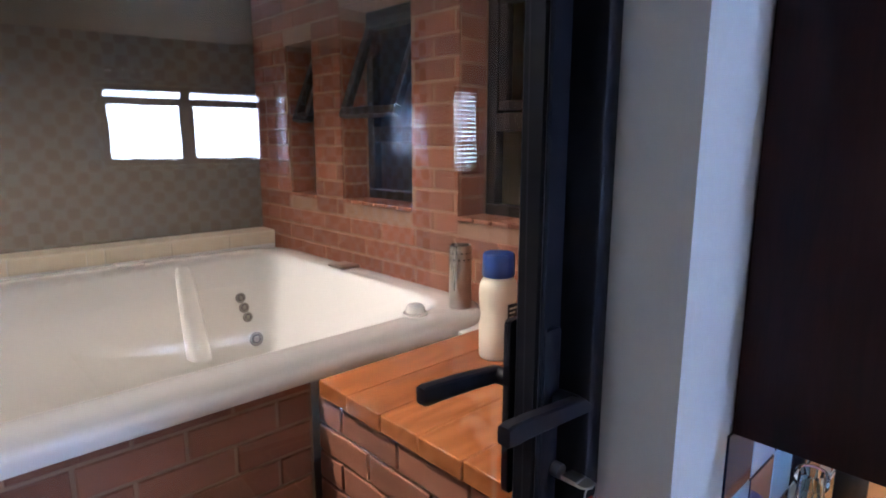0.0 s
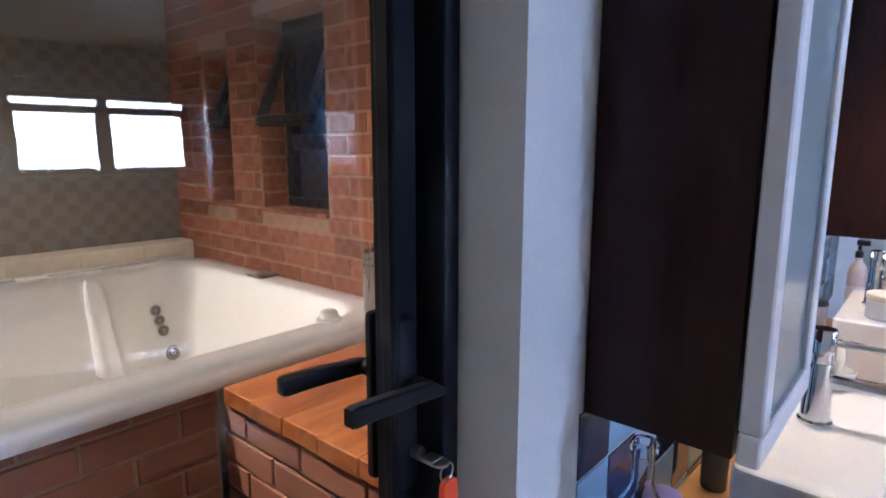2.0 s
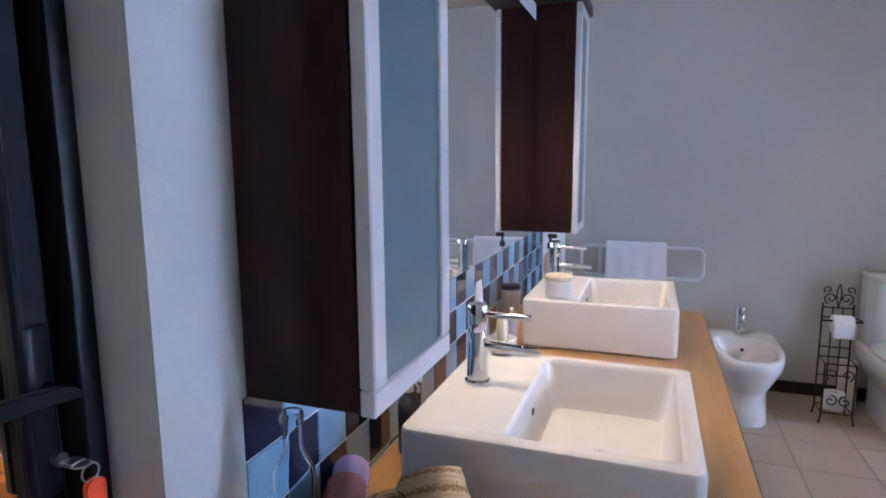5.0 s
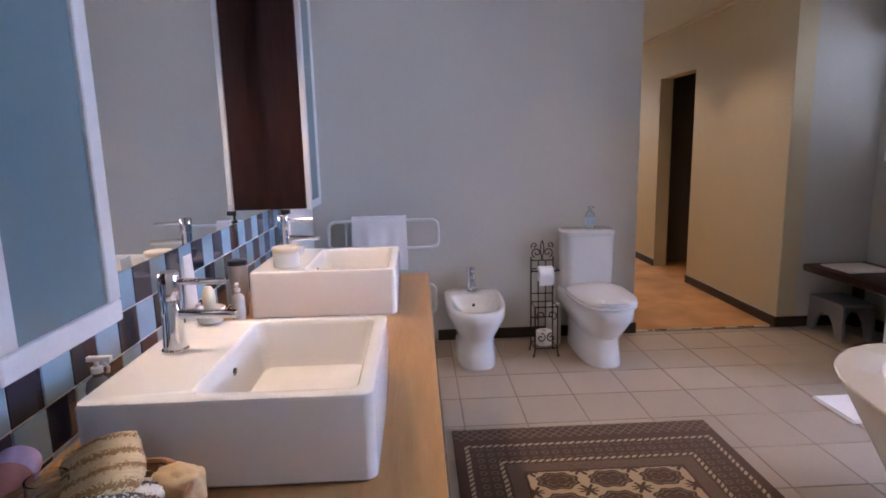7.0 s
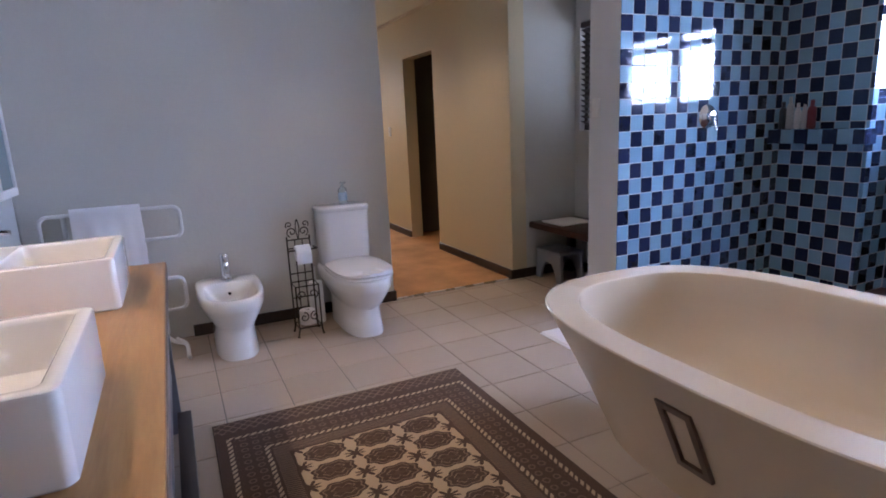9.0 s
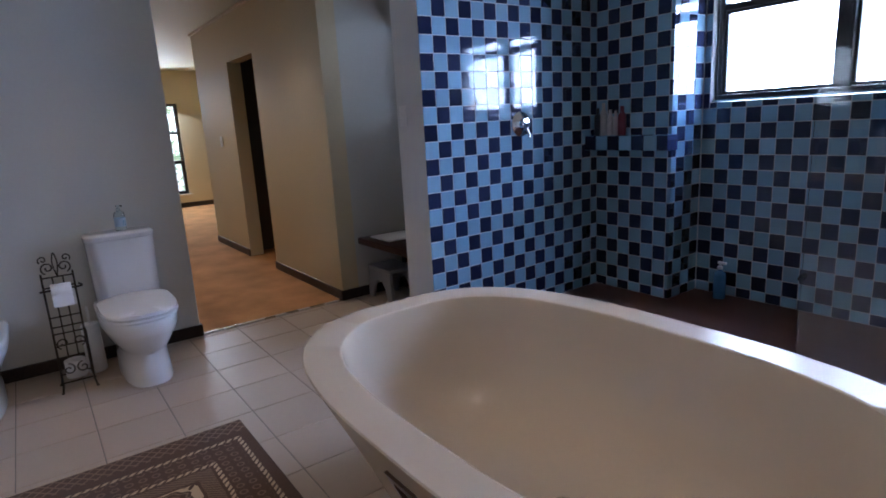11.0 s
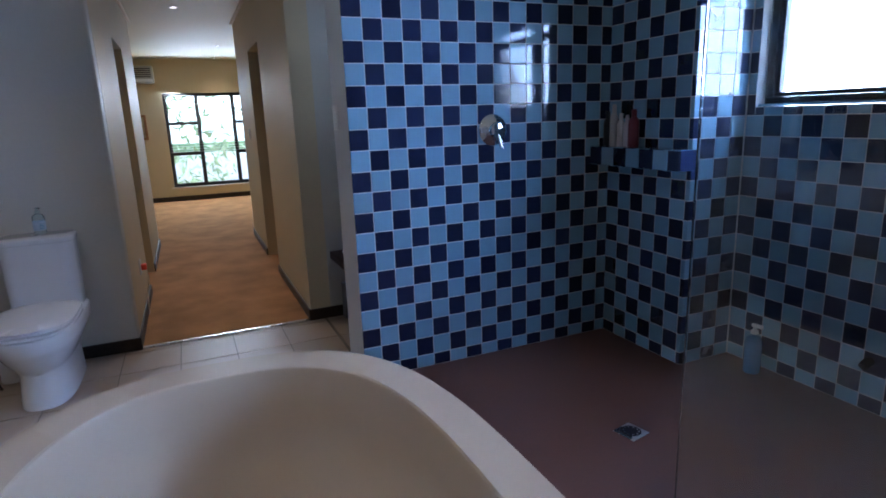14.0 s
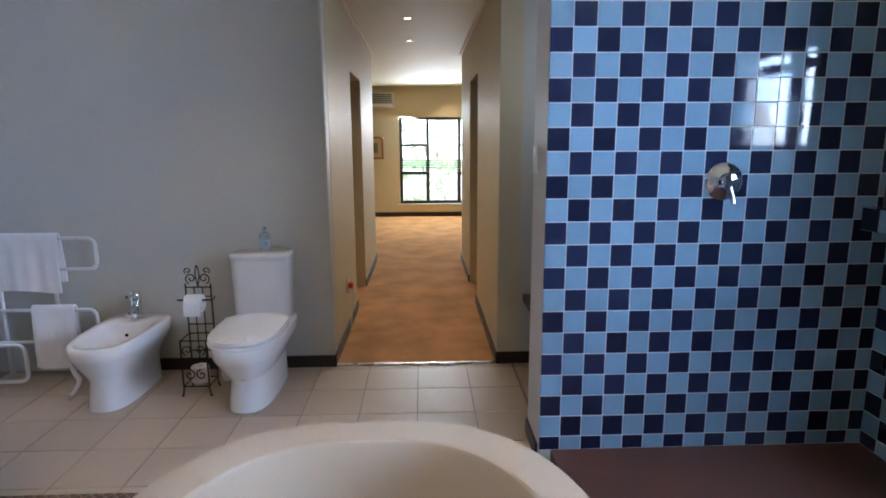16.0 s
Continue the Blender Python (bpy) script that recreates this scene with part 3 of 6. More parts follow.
setting("ceiling_cornice_right", bx(B(), 4.10, HALL_END, YR + 0.001, YR + 0.03, H - 0.03, H - 0.001, 0.006), CEIL, "small shadow cornice along the passage ceiling", "trim")
dk = tagged(part("door_2", bx(B(), 5.60, 5.64, -3.90, -3.12, 0.01, 2.06, 0.004), DARKDOOR), "dark wooden door standing open into the dressing room", "door", kind="structure")
part("door_handle", rod(B(), (5.64, -3.82, 1.02), (5.70, -3.82, 1.02), 0.01), STEEL, dk)

# outside
setting("ground", bx(B(), -60, 80, -80, 60, -0.5, -0.3), surface("lawn", (0.10, 0.17, 0.045), 0.95, vary=0.3, scale=2, grain=0.3, gscale=60, bump=0.6), "sunlit green lawn outside", "ground")

LEAF = surface("garden_leaf", (0.55, 0.66, 0.36), 0.6, vary=0.5, scale=3, grain=0.2, gscale=20, bump=0.0)
def foliage(name, cx, cy, cz, sx, sy, sz, n, seed, label):
    rr = random.Random(seed)
    verts, faces = [], []
    for k in range(n):
        a, t_ = rr.uniform(0, 2 * math.pi), math.acos(rr.uniform(-1, 1))
        q = rr.uniform(0.55, 1.0) * (1 + 0.25 * math.sin(3 * a + seed) * math.sin(2 * t_))
        c0 = Vector((cx + sx * q * math.sin(t_) * math.cos(a), cy + sy * q * math.sin(t_) * math.sin(a), max(0.0, cz + sz * q * math.cos(t_))))
        d1, d2 = Vector((rr.gauss(0, 1), rr.gauss(0, 1), rr.gauss(0, 1))).normalized(), Vector((rr.gauss(0, 1), rr.gauss(0, 1), rr.gauss(0, 1))).normalized()
        l, w = rr.uniform(0.08, 0.18), rr.uniform(0.03, 0.06)
        i = len(verts)
        verts += [c0 - d1 * l, c0 + d2 * w, c0 + d1 * l, c0 - d2 * w]
        faces.append((i, i + 1, i + 2, i + 3))
    me = bpy.data.meshes.new(name)
    me.from_pydata(verts, [], faces)
    me.materials.append(LEAF)
    return tagged(new(name, me), label, "shrub", kind="stuff")
foliage("garden_shrub", 15.5, -2.2, 1.0, 1.6, 1.5, 1.6, 600, 1, "sunlit leafy garden shrub outside the bedroom window")
foliage("garden_shrub", 16.5, -5.2, 1.2, 1.8, 1.6, 1.9, 700, 2, "sunlit leafy garden shrub outside the bedroom window")
foliage("garden_shrub", 17.5, 0.8, 1.3, 1.8, 1.8, 1.8, 600, 3, "sunlit leafy garden shrub outside the bedroom window")
setting("paving", bx(B(), XB + 0.2, 34.0, -14.0, 12.0, -0.3, -0.05), surface("pale_paving", (0.66, 0.63, 0.56), 0.9, vary=0.08, scale=2, bump=0.2), "sunlit pale paving outside the bedroom window", "paving")
setting("backdrop", bx(B(), 62.0, 62.2, -60, 60, -0.3, 26), glow("hazy_bright_sky", (0.93, 1.0, 0.90), 6.0), "bright hazy sky beyond the garden", "backdrop")
setting("backdrop_south", bx(B(), -260, 140, -70.2, -70.0, -0.3, 60), glow("bright_white_sky", (0.92, 0.96, 1.0), 12.0), "bright overexposed sky beyond the neighbouring house", "backdrop")
house = thing("neighbour_house", (-2.0, -22.0, 0), "pale neighbouring house with a sloping light roof", "house")
part("wall", bx(B(), -7.0, 3.0, -4.0, 4.0, -0.3, 1.4), CREAM, house)
bm = B()
rings(bm, [[(-7.6, -4.6, 1.4), (3.6, -4.6, 1.4), (-2.0, -4.6, 3.4)], [(-7.6, 4.6, 1.4), (3.6, 4.6, 1.4), (-2.0, 4.6, 3.4)]])
part("roof", bm, surface("pale_roof", (0.50, 0.50, 0.50), 0.6, vary=0.1, bump=0.1), house, "pale sloping roof", smooth=None)
mast = thing("lattice_mast", (6.0, -18.0, -0.3), "thin steel lattice mast outside", "mast")
for dx in (-0.12, 0.12):
    part("leg", rod(B(), (dx, 0, 0), (dx * 0.6 + 0.5, 0, 8.2), 0.03, 6), STEEL, mast)
for k in range(14):
    z = 3.0 + 0.38 * k
    part("brace", rod(B(), (-0.1 + 0.06 * z, 0, z), (0.1 + 0.06 * z, 0, z + 0.3), 0.02, 6), STEEL, mast)

# ---- bathroom things ----
def superloop(x0, x1, y0, y1, z, e, n=64):
    """A soft rectangle; e: 2 is an ellipse, more is squarer."""
    cx, cy, hx, hy, out = (x0 + x1) / 2, (y0 + y1) / 2, (x1 - x0) / 2, (y1 - y0) / 2, []
    for k in range(n):
        a = 2 * math.pi * k / n
        c, s = math.cos(a), math.sin(a)
        out.append((cx + hx * math.copysign(abs(c) ** (2 / e), c), cy + hy * math.copysign(abs(s) ** (2 / e), s), z))
    return out


def make_tub():
    # origin at the floor under the tub's middle; long axis along x
    t = thing("bathtub", (0.970, -2.263, 0.0), "large freestanding cream stone-resin bathtub with a flat rim", "bathtub")
    hx, hy, zr = 1.050, 0.676, 0.610
    L_, e = [], 2.85
    for f, z in ((0.60, 0.0), (0.605, 0.012), (0.66, 0.10), (0.745, 0.24), (0.84, 0.38), (0.925, 0.50), (0.982, 0.582), (0.997, 0.600), (1.0, 0.605), (0.994, zr)):
        ix = 1 - (1 - f) * 0.65
        L_.append(superloop(-hx * ix, hx * ix, -hy * f, hy * f, z, e, 112))
    for d, z in ((0.128, zr), (0.135, zr - 0.004), (0.140, zr - 0.014), (0.155, 0.48), (0.17, 0.34), (0.24, 0.22), (0.31, 0.155), (0.40, 0.13)):
        L_.append(superloop(-hx + d, hx - d, -hy + d, hy - d, z, e, 112))
    bm = B()
    rings(bm, L_)
    part("shell", bm, RESIN, t, smooth=28)
    bm = B()
    lathe(bm, [(0.030, 0.0), (0.032, 0.004), (0.024, 0.006), (0.010, 0.004)], 20, (0, 0, 0.130))
    part("waste_plug", bm, CHROME, t, "chrome waste plug")
    # brown frame emblem, following the sloping flank
    def flank(u, z):
        f = 0.60 + (z / 0.575) * 0.375
        return Vector((u, hy * f + 0.001, z))
    bm = B()
    w = 0.026
    xa, xb, za, zb = -0.070, 0.075, 0.215, 0.490
    quads = [((xa, zb - w), (xb, zb - w), (xb, zb), (xa, zb)), ((xa, za), (xb, za), (xb, za + w), (xa, za + w)),
             ((xa, za + w), (xa + w, za + w), (xa + w, zb - w), (xa, zb - w)), ((xb - w, za + w), (xb, za + w), (xb, zb - w), (xb - w, zb - w))]
    for q in quads:
        f0 = [flank(*p) for p in q]
        rings(bm, [[p - Vector((0, 0.012, 0)) for p in f0], [p + Vector((0, 0.007, -0.003)) for p in f0]])
    part("side_emblem", bm, surface("brown_inlay", (0.10, 0.062, 0.042), 0.4, vary=0.15, bump=0.05), t, "dark brown rectangular frame on the flank", smooth=None)
    return t


tub = make_tub()

# rug
def rug_material(x0, x1, y0, y1):
    m, t, b = nodes_of("rug_pile")
    N, Lk = t.nodes.new, t.links.new
    def op(o, a, c=0.0, d=None):
        n = N("ShaderNodeMath")
        n.operation = o
        for i, v in enumerate((a, c) if d is None else (a, c, d)):
            if isinstance(v, (int, float)):
                n.inputs[i].default_value = v
            else:
                Lk(v, n.inputs[i])
        return n.outputs[0]
    sep = N("ShaderNodeSeparateXYZ")
    Lk(N("ShaderNodeTexCoord").outputs["Object"], sep.inputs[0])
    nz = N("ShaderNodeTexNoise")
    nz.inputs["Scale"].default_value, nz.inputs["Detail"].default_value = 28, 3
    wob = op("MULTIPLY_ADD", nz.outputs[0], 0.012, -0.006)
    x, y = op("ADD", sep.outputs[0], wob), op("ADD", sep.outputs[1], wob)
    hw, hl = (y1 - y0) / 2, (x1 - x0) / 2
    s = op("SUBTRACT", hw, op("ABSOLUTE", y))
    e = op("SUBTRACT", hl - 0.115, op("ABSOLUTE", x))
    d = op("MINIMUM", s, e)
    step = lambda v, a: op("GREATER_THAN", v, a)
    band = lambda v, a, c: op("MULTIPLY", step(v, a), op("LESS_THAN", v, c))
    fr = lambda v, p: op("FRACT", op("DIVIDE", v, p))
    tri = lambda v, p: op("ABSOLUTE", op("SUBTRACT", fr(v, p), 0.5))
    # field medallions
    px, py = 0.155, 0.231
    u, v = op("SUBTRACT", fr(op("ADD", x, 1.58), px), 0.5), op("SUBTRACT", fr(op("ADD", y, 4.5 * py), py), 0.5)
    sq = lambda q: op("MULTIPLY", q, q)
    r = op("SQRT", op("ADD", sq(op("MULTIPLY", u, px / 0.066)), sq(op("MULTIPLY", v, py / 0.093))))
    ang = op("ARCTAN2", v, u)
    rr = op("MULTIPLY_ADD", op("COSINE", op("MULTIPLY", ang, 8.0)), 0.07, r)
    med = op("LESS_THAN", rr, 1.0)
    ringl = op("ADD", band(rr, 0.78, 0.86), band(op("ADD", rr, op("MULTIPLY", op("COSINE", op("MULTIPLY", ang, 4.0)), 0.12)), 0.42, 0.50))
    core = op("LESS_THAN", op("ADD", op("ABSOLUTE", u), op("MULTIPLY", op("ABSOLUTE", v), 0.6)), 0.10)
    u2, v2 = op("SUBTRACT", fr(op("ADD", x, 1.58 + px / 2), px), 0.5), op("SUBTRACT", fr(op("ADD", y, 5 * py), py), 0.5)
    r2 = op("SQRT", op("ADD", sq(op("MULTIPLY", u2, px / 0.034)), sq(op("MULTIPLY", v2, py / 0.034))))
    star = op("LESS_THAN", op("MULTIPLY_ADD", op("COSINE", op("MULTIPLY", op("ARCTAN2", v2, u2), 8.0)), 0.45, r2), 0.95)
    dark_f = op("MAXIMUM", op("MULTIPLY", med, op("MULTIPLY_ADD", op("MINIMUM", op("ADD", ringl, core), 1.0), -0.38, 1.0)), star)
    dark_f = op("MULTIPLY_ADD", dark_f, 0.84, op("MULTIPLY", core, 0.25))
    # borders
    motif = op("LESS_THAN", op("ABSOLUTE", op("SUBTRACT", op("SQRT", op("ADD", sq(op("MULTIPLY", tri(x, 0.052), 1.6)), sq(op("MULTIPLY", tri(y, 0.052), 1.6)))), 0.42)), 0.12)
    dots = step(tri(op("ADD", x, y), 0.034), 0.20)
    fine = step(tri(op("SUBTRACT", x, y), 0.016), 0.25)
    lat = op("LESS_THAN", op("MINIMUM", tri(op("ADD", x, y), 0.05), tri(op("SUBTRACT", x, y), 0.05)), 0.10)
    light_b = op("ADD", op("MULTIPLY", band(d, 0.050, 0.070), dots), op("MULTIPLY", band(d, 0.200, 0.220), dots))
    light_b = op("ADD", light_b, op("MULTIPLY", op("MULTIPLY", band(d, 0.082, 0.190), motif), 0.24))
    light_b = op("ADD", light_b, op("MULTIPLY", op("MULTIPLY", band(d, 0.232, 0.296), fine), 0.35))
    light_b = op("ADD", light_b, op("MULTIPLY", op("MULTIPLY", op("LESS_THAN", e, 0.0), lat), 0.30))
    lvl_b = op("MULTIPLY_ADD", light_b, 0.80, 0.19)
    field = step(d, 0.308)
    lvl = op("ADD", op("MULTIPLY", field, op("SUBTRACT", 1.0, dark_f)), op("MULTIPLY", op("SUBTRACT", 1.0, field), lvl_b))
    tx = N("ShaderNodeTexNoise")
    tx.inputs["Scale"].default_value, tx.inputs["Detail"].default_value = 220, 3
    lvl = op("ADD", lvl, op("MULTIPLY_ADD", tx.outputs[0], 0.24, -0.12))
    ramp = N("ShaderNodeValToRGB")
    el = ramp.color_ramp.elements
    el[0].position, el[0].color = 0.0, (0.050, 0.034, 0.030, 1)
    el[1].position, el[1].color = 1.0, (0.52, 0.40, 0.26, 1)
    mid = el.new(0.28)
    mid.color = (0.135, 0.088, 0.064, 1)
    Lk(lvl, ramp.inputs[0])
    Lk(ramp.outputs[0], b.inputs["Base Color"])
    b.inputs["Roughness"].default_value = 0.95
    b.inputs["Specular IOR Level"].default_value = 0.1
    bp = N("ShaderNodeBump")
    bp.inputs["Strength"].default_value, bp.inputs["Distance"].default_value = 0.6, 0.004
    Lk(tx.outputs[0], bp.inputs["Height"])
    Lk(bp.outputs[0], b.inputs["Normal"])
    return m


RX0, RX1, RY0, RY1 = 0.55, 2.565, -1.645, -0.315
rug = thing("rug", ((RX0 + RX1) / 2, (RY0 + RY1) / 2, 0.0), "brown and cream woven rug with rows of medallions", "rug")
bm = B()
bx(bm, -(RX1 - RX0) / 2, (RX1 - RX0) / 2, -(RY1 - RY0) / 2, (RY1 - RY0) / 2, 0.001, 0.011, 0.003, 1)
part("woven_sheet", bm, rug_material(RX0, RX1, RY0, RY1), rug)
FRINGE = surface("rug_fringe", (0.48, 0.40, 0.28), 0.95, vary=0.1, bump=0.2)
bm = B()
rnd = random.Random(4)
for k in range(150):
    y = -(RY1 - RY0) / 2 + 0.01 + k * (RY1 - RY0 - 0.02) / 149
    l, o = rnd.uniform(0.018, 0.030), rnd.uniform(-0.006, 0.006)
    x = (RX1 - RX0) / 2
    rings(bm, [[(x - 0.002, y + a, 0.003 + c) for a, c in ((-0.003, 0), (0.003, 0), (0, 0.004))], [(x + l, y + o + a, 0.001 + c) for a, c in ((-0.003, 0), (0.003, 0), (0, 0.003))]])
part("fringe", bm, FRINGE, rug, "cream knotted fringe", smooth=None)

mat = thing("bath_mat", (2.62, -2.55, 0.0), "small folded white towelling bath mat on the tiles", "bath mat")
bm = B()
bx(bm, -0.16, 0.16, -0.17, 0.17, 0.001, 0.010, 0.004)
bx(bm, -0.15, 0.155, -0.165, 0.16, 0.0105, 0.018, 0.004)
TOWEL = surface("white_towel", (0.88, 0.87, 0.88), 0.95, vary=0.04, scale=10, grain=0.06, gscale=260, bump=0.5, bscale=300, spec=0.1)
part("cloth", bm, TOWEL, mat)

# vanity
ZC = 0.832
wt = thing("worktop", (0.40, YV, ZC), "long oak-toned wooden vanity worktop with a worn front edge", "worktop")
bm = B()
bx(bm, 0.002, 2.27, -0.818, -0.002, -0.055, 0.0, 0.006)
part("slab", bm, COUNTER, wt)
part("edge_band", bx(B(), 0.004, 2.272, -0.8215, -0.8185, -0.053, -0.003, 0.001), surface("edge_band", (0.17, 0.14, 0.13), 0.4, vary=0.1), wt, "greyish front edge band")
van = thing("vanity_unit", (0.40, YV, 0.0), "dark grey vanity base with a black plinth under the worktop", "vanity")
part("end_panel", bx(B(), 2.19, 2.235, -0.79, -0.003, 0.0, ZC - 0.0555, 0.004), VANITYGREY, van)
part("end_panel", bx(B(), 0.01, 0.055, -0.79, -0.003, 0.0, ZC - 0.0555, 0.004), VANITYGREY, van)
part("back_panel", bx(B(), 0.0555, 2.1895, -0.03, -0.003, 0.02, ZC - 0.06, 0.003), VANITYGREY, van)
for k in range(4):
    a = 0.0555 + k * 0.5335
    dr = part("drawer_front", bx(B(), a + 0.003, a + 0.5305, -0.775, -0.755, 0.30, ZC - 0.062, 0.004), VANITYGREY, van)
part("carcass", bx(B(), 0.0565, 2.1885, -0.754, -0.031, 0.29, ZC - 0.058, 0.003), VANITYGREY, van)
part("plinth", bx(B(), 0.0, 2.16, -0.835, -0.7755, 0.06, 0.125, 0.004), SKIRT, van, "black lower rail")


def make_basin(x, y):
    w = thing("washbasin", (x, y, ZC), "rectangular white ceramic vessel basin on the wooden worktop", "washbasin", "vessel basins")
    L_, W_, D_, Hh = [], 0.525, 0.552, 0.180
    def lp(x0, x1, y0, y1, z, r, n=5):
        return [((x0 + x1) / 2 + a, (y0 + y1) / 2 + c, z) for a, c in rounded(x1 - x0, y1 - y0, r, n)]
    for i, z, r in ((0.006, 0.0, 0.02), (0.0, 0.006, 0.022), (0.0, Hh - 0.010, 0.022), (0.003, Hh - 0.003, 0.021), (0.010, Hh, 0.018)):
        L_.append(lp(i, W_ - i, i, D_ - i, z, r))
    x0, x1, y0, y1 = 0.030, W_ - 0.030, 0.030, D_ - 0.200
    for i, z, r in ((0.0, Hh, 0.022), (0.005, Hh - 0.004, 0.022), (0.008, Hh - 0.014, 0.022), (0.022, 0.085, 0.03), (0.034, 0.062, 0.03), (0.060, 0.052, 0.03), (0.11, 0.048, 0.02)):
        L_.append(lp(x0 + i, x1 - i, y0 + i, y1 - i * 0.9, z, r))
    bm = B()
    rings(bm, L_)
    part("bowl", bm, CERAMIC, w, smooth=35)
    bm = B()
    lathe(bm, [(0.021, 0.0), (0.022, 0.003), (0.012, 0.0045), (0.010, 0.004)], 20, (W_ / 2, (y0 + y1) / 2, 0.0525))
    part("waste", bm, STEEL, w, "steel waste")
    # dark plug, painted as the shade inside the overflow hole
    bm = B()
    rod(bm, (W_ / 2, y1 - 0.010, 0.13), (W_ / 2, y1 - 0.0150, 0.1292), 0.010, 16)
    part("overflow_hole", bm, surface("overflow_shadow", (0.03, 0.03, 0.03), 0.5, bump=0), w, "dark plug for the shade of the overflow hole")
    return w


def make_tap(x, y, z, s=1.0):
    t = thing("basin_tap", (x, y, z), "chrome single-lever basin tap with a slim rod lever", "tap", "basin taps")
    bm = B()
    lathe(bm, [(0.030, 0.0), (0.030, 0.006), (0.026, 0.010), (0.0235, 0.06), (0.0215, 0.118), (0.0215, 0.121)], 24)
    part("body", bm, CHROME, t)
    bm = B()
    lathe(bm, [(0.0225, 0.1225), (0.0235, 0.125), (0.0235, 0.180), (0.0205, 0.186), (0.006, 0.1875)], 24)
    part("cap", bm, CHROME, t)
    bm = B()
    rod(bm, (0, -0.020, 0.163), (0, -0.125, 0.160), 0.0075, 12)
    part("lever", bm, CHROME, t)
    bm = B()
    loops = []
    for yy, hh, ww, zz in ((-0.015, 0.022, 0.024, 0.088), (-0.06, 0.019, 0.023, 0.087), (-0.13, 0.018, 0.023, 0.085), (-0.146, 0.017, 0.022, 0.083)):
        loops.append([(a * ww, yy, zz + c * hh) for a, c in rounded(1, 1, 0.3, 3)])
    rings(bm, loops)
    part("spout", bm, CHROME, t)
    return t


basin1 = make_basin(0.800, -0.085)
copy_thing(basin1, pose(1.925, -0.085, ZC))
tap1 = make_tap(1.078, 0.388, ZC + 0.1805)
copy_thing(tap1, pose(2.205, 0.388, ZC + 0.1805))

# tiled splash, mirror, wall cabinets
setting("wall_mirror", bx(B(), 0.86, 2.79, YV - 0.012, YV - 0.003, 1.165, 2.20, 0.002), MIRROR, "frameless wall mirror over the vanity tiles", "mirror")


def make_cabinet(x, y, z, w, d, h, hinge):
    c = thing("wall_cabinet", (x, y, z), "dark wenge wall cabinet with a white-framed frosted glass door", "wall cabinet", "cabinets flanking the mirror")
    bm = B()
    bx(bm, 0.0, 0.018, 0.0, d, 0, h, 0.0015), bx(bm, w - 0.018, w, 0.0, d, 0, h, 0.0015)
    bx(bm, 0.018, w - 0.018, 0.0, d, 0, 0.018, 0.0015), bx(bm, 0.018, w - 0.018, 0.0, d, h - 0.018, h, 0.0015)
    bx(bm, 0.018, w - 0.018, d - 0.008, d, 0.018, h - 0.018)
    part("body", bm, WENGE, c)
    for k in range(3):
        part("shelf", bx(B(), 0.019, w - 0.019, 0.02, d - 0.009, h * (k + 1) / 4, h * (k + 1) / 4 + 0.016, 0.001), WENGE, c)
    dr = part("door", bar_frame(B(), "y", -0.030, -0.004, -0.001, w + 0.001, -0.004, h, 0.040, 0.003), WHITEALU, c, "white satin aluminium door frame")
    g = part("frosted_pane", bx(B(), 0.0395, w - 0.0395, -0.022, -0.016, 0.0365, h - 0.0395), FROST, dr, "blue-green frosted glass", smooth=None)
    return c


cab1 = make_cabinet(0.532, 0.405, 1.162, 0.315, YV - 0.405 - 0.002, 1.12, 0)
copy_thing(cab1, pose(2.800, 0.405, 1.162))
can = thing("mirror_canopy", (0.53, 0.36, 2.285), "dark wenge canopy shelf above the mirror with small downlights", "canopy")
part("board", bx(B(), 0.0, 2.62, 0.0, YV - 0.362, 0.0, 0.05, 0.003), WENGE, can)
LAMPGLOW = glow("lamp_glass", (1.0, 0.86, 0.62), 14.0)
for x in (0.62, 1.72):
    bm = B()
    lathe(bm, [(0.034, -0.004), (0.036, -0.001), (0.026, -0.0005)], 20, (x, 0.12, 0))
    part("lamp_ring", bm, CHROME, can)
    bm = B()
    lathe(bm, [(0.025, -0.003), (0.020, -0.0032)], 20, (x, 0.12, 0))
    part("lamp_lens", bm, LAMPGLOW, can)
    spot("canopy_lamp", (0.53 + x, 0.48, 2.278), CANOPY_W, WARM, 110, 0.8, (0.53 + x, 0.15, 0.9))

# ---- toilet, bidet and their things ----
def dring(xf, xb, hw, z, ef=2.9, eb=5.0, n=40):
    """A ring with a round front (towards -x) and a squarer back."""
    cx, hx, out = xb - min(0.22, (xb - xf) * 0.35), 0, []
    for k in range(n):
        a = 2 * math.pi * k / n
        c, s = math.cos(a), math.sin(a)
        e = ef if c < 0 else eb
        hx = (cx - xf) if c < 0 else (xb - cx)
        out.append((cx + hx * math.copysign(abs(c) ** (2 / e), c), hw * math.copysign(abs(s) ** (2 / e), s), z))
    return out


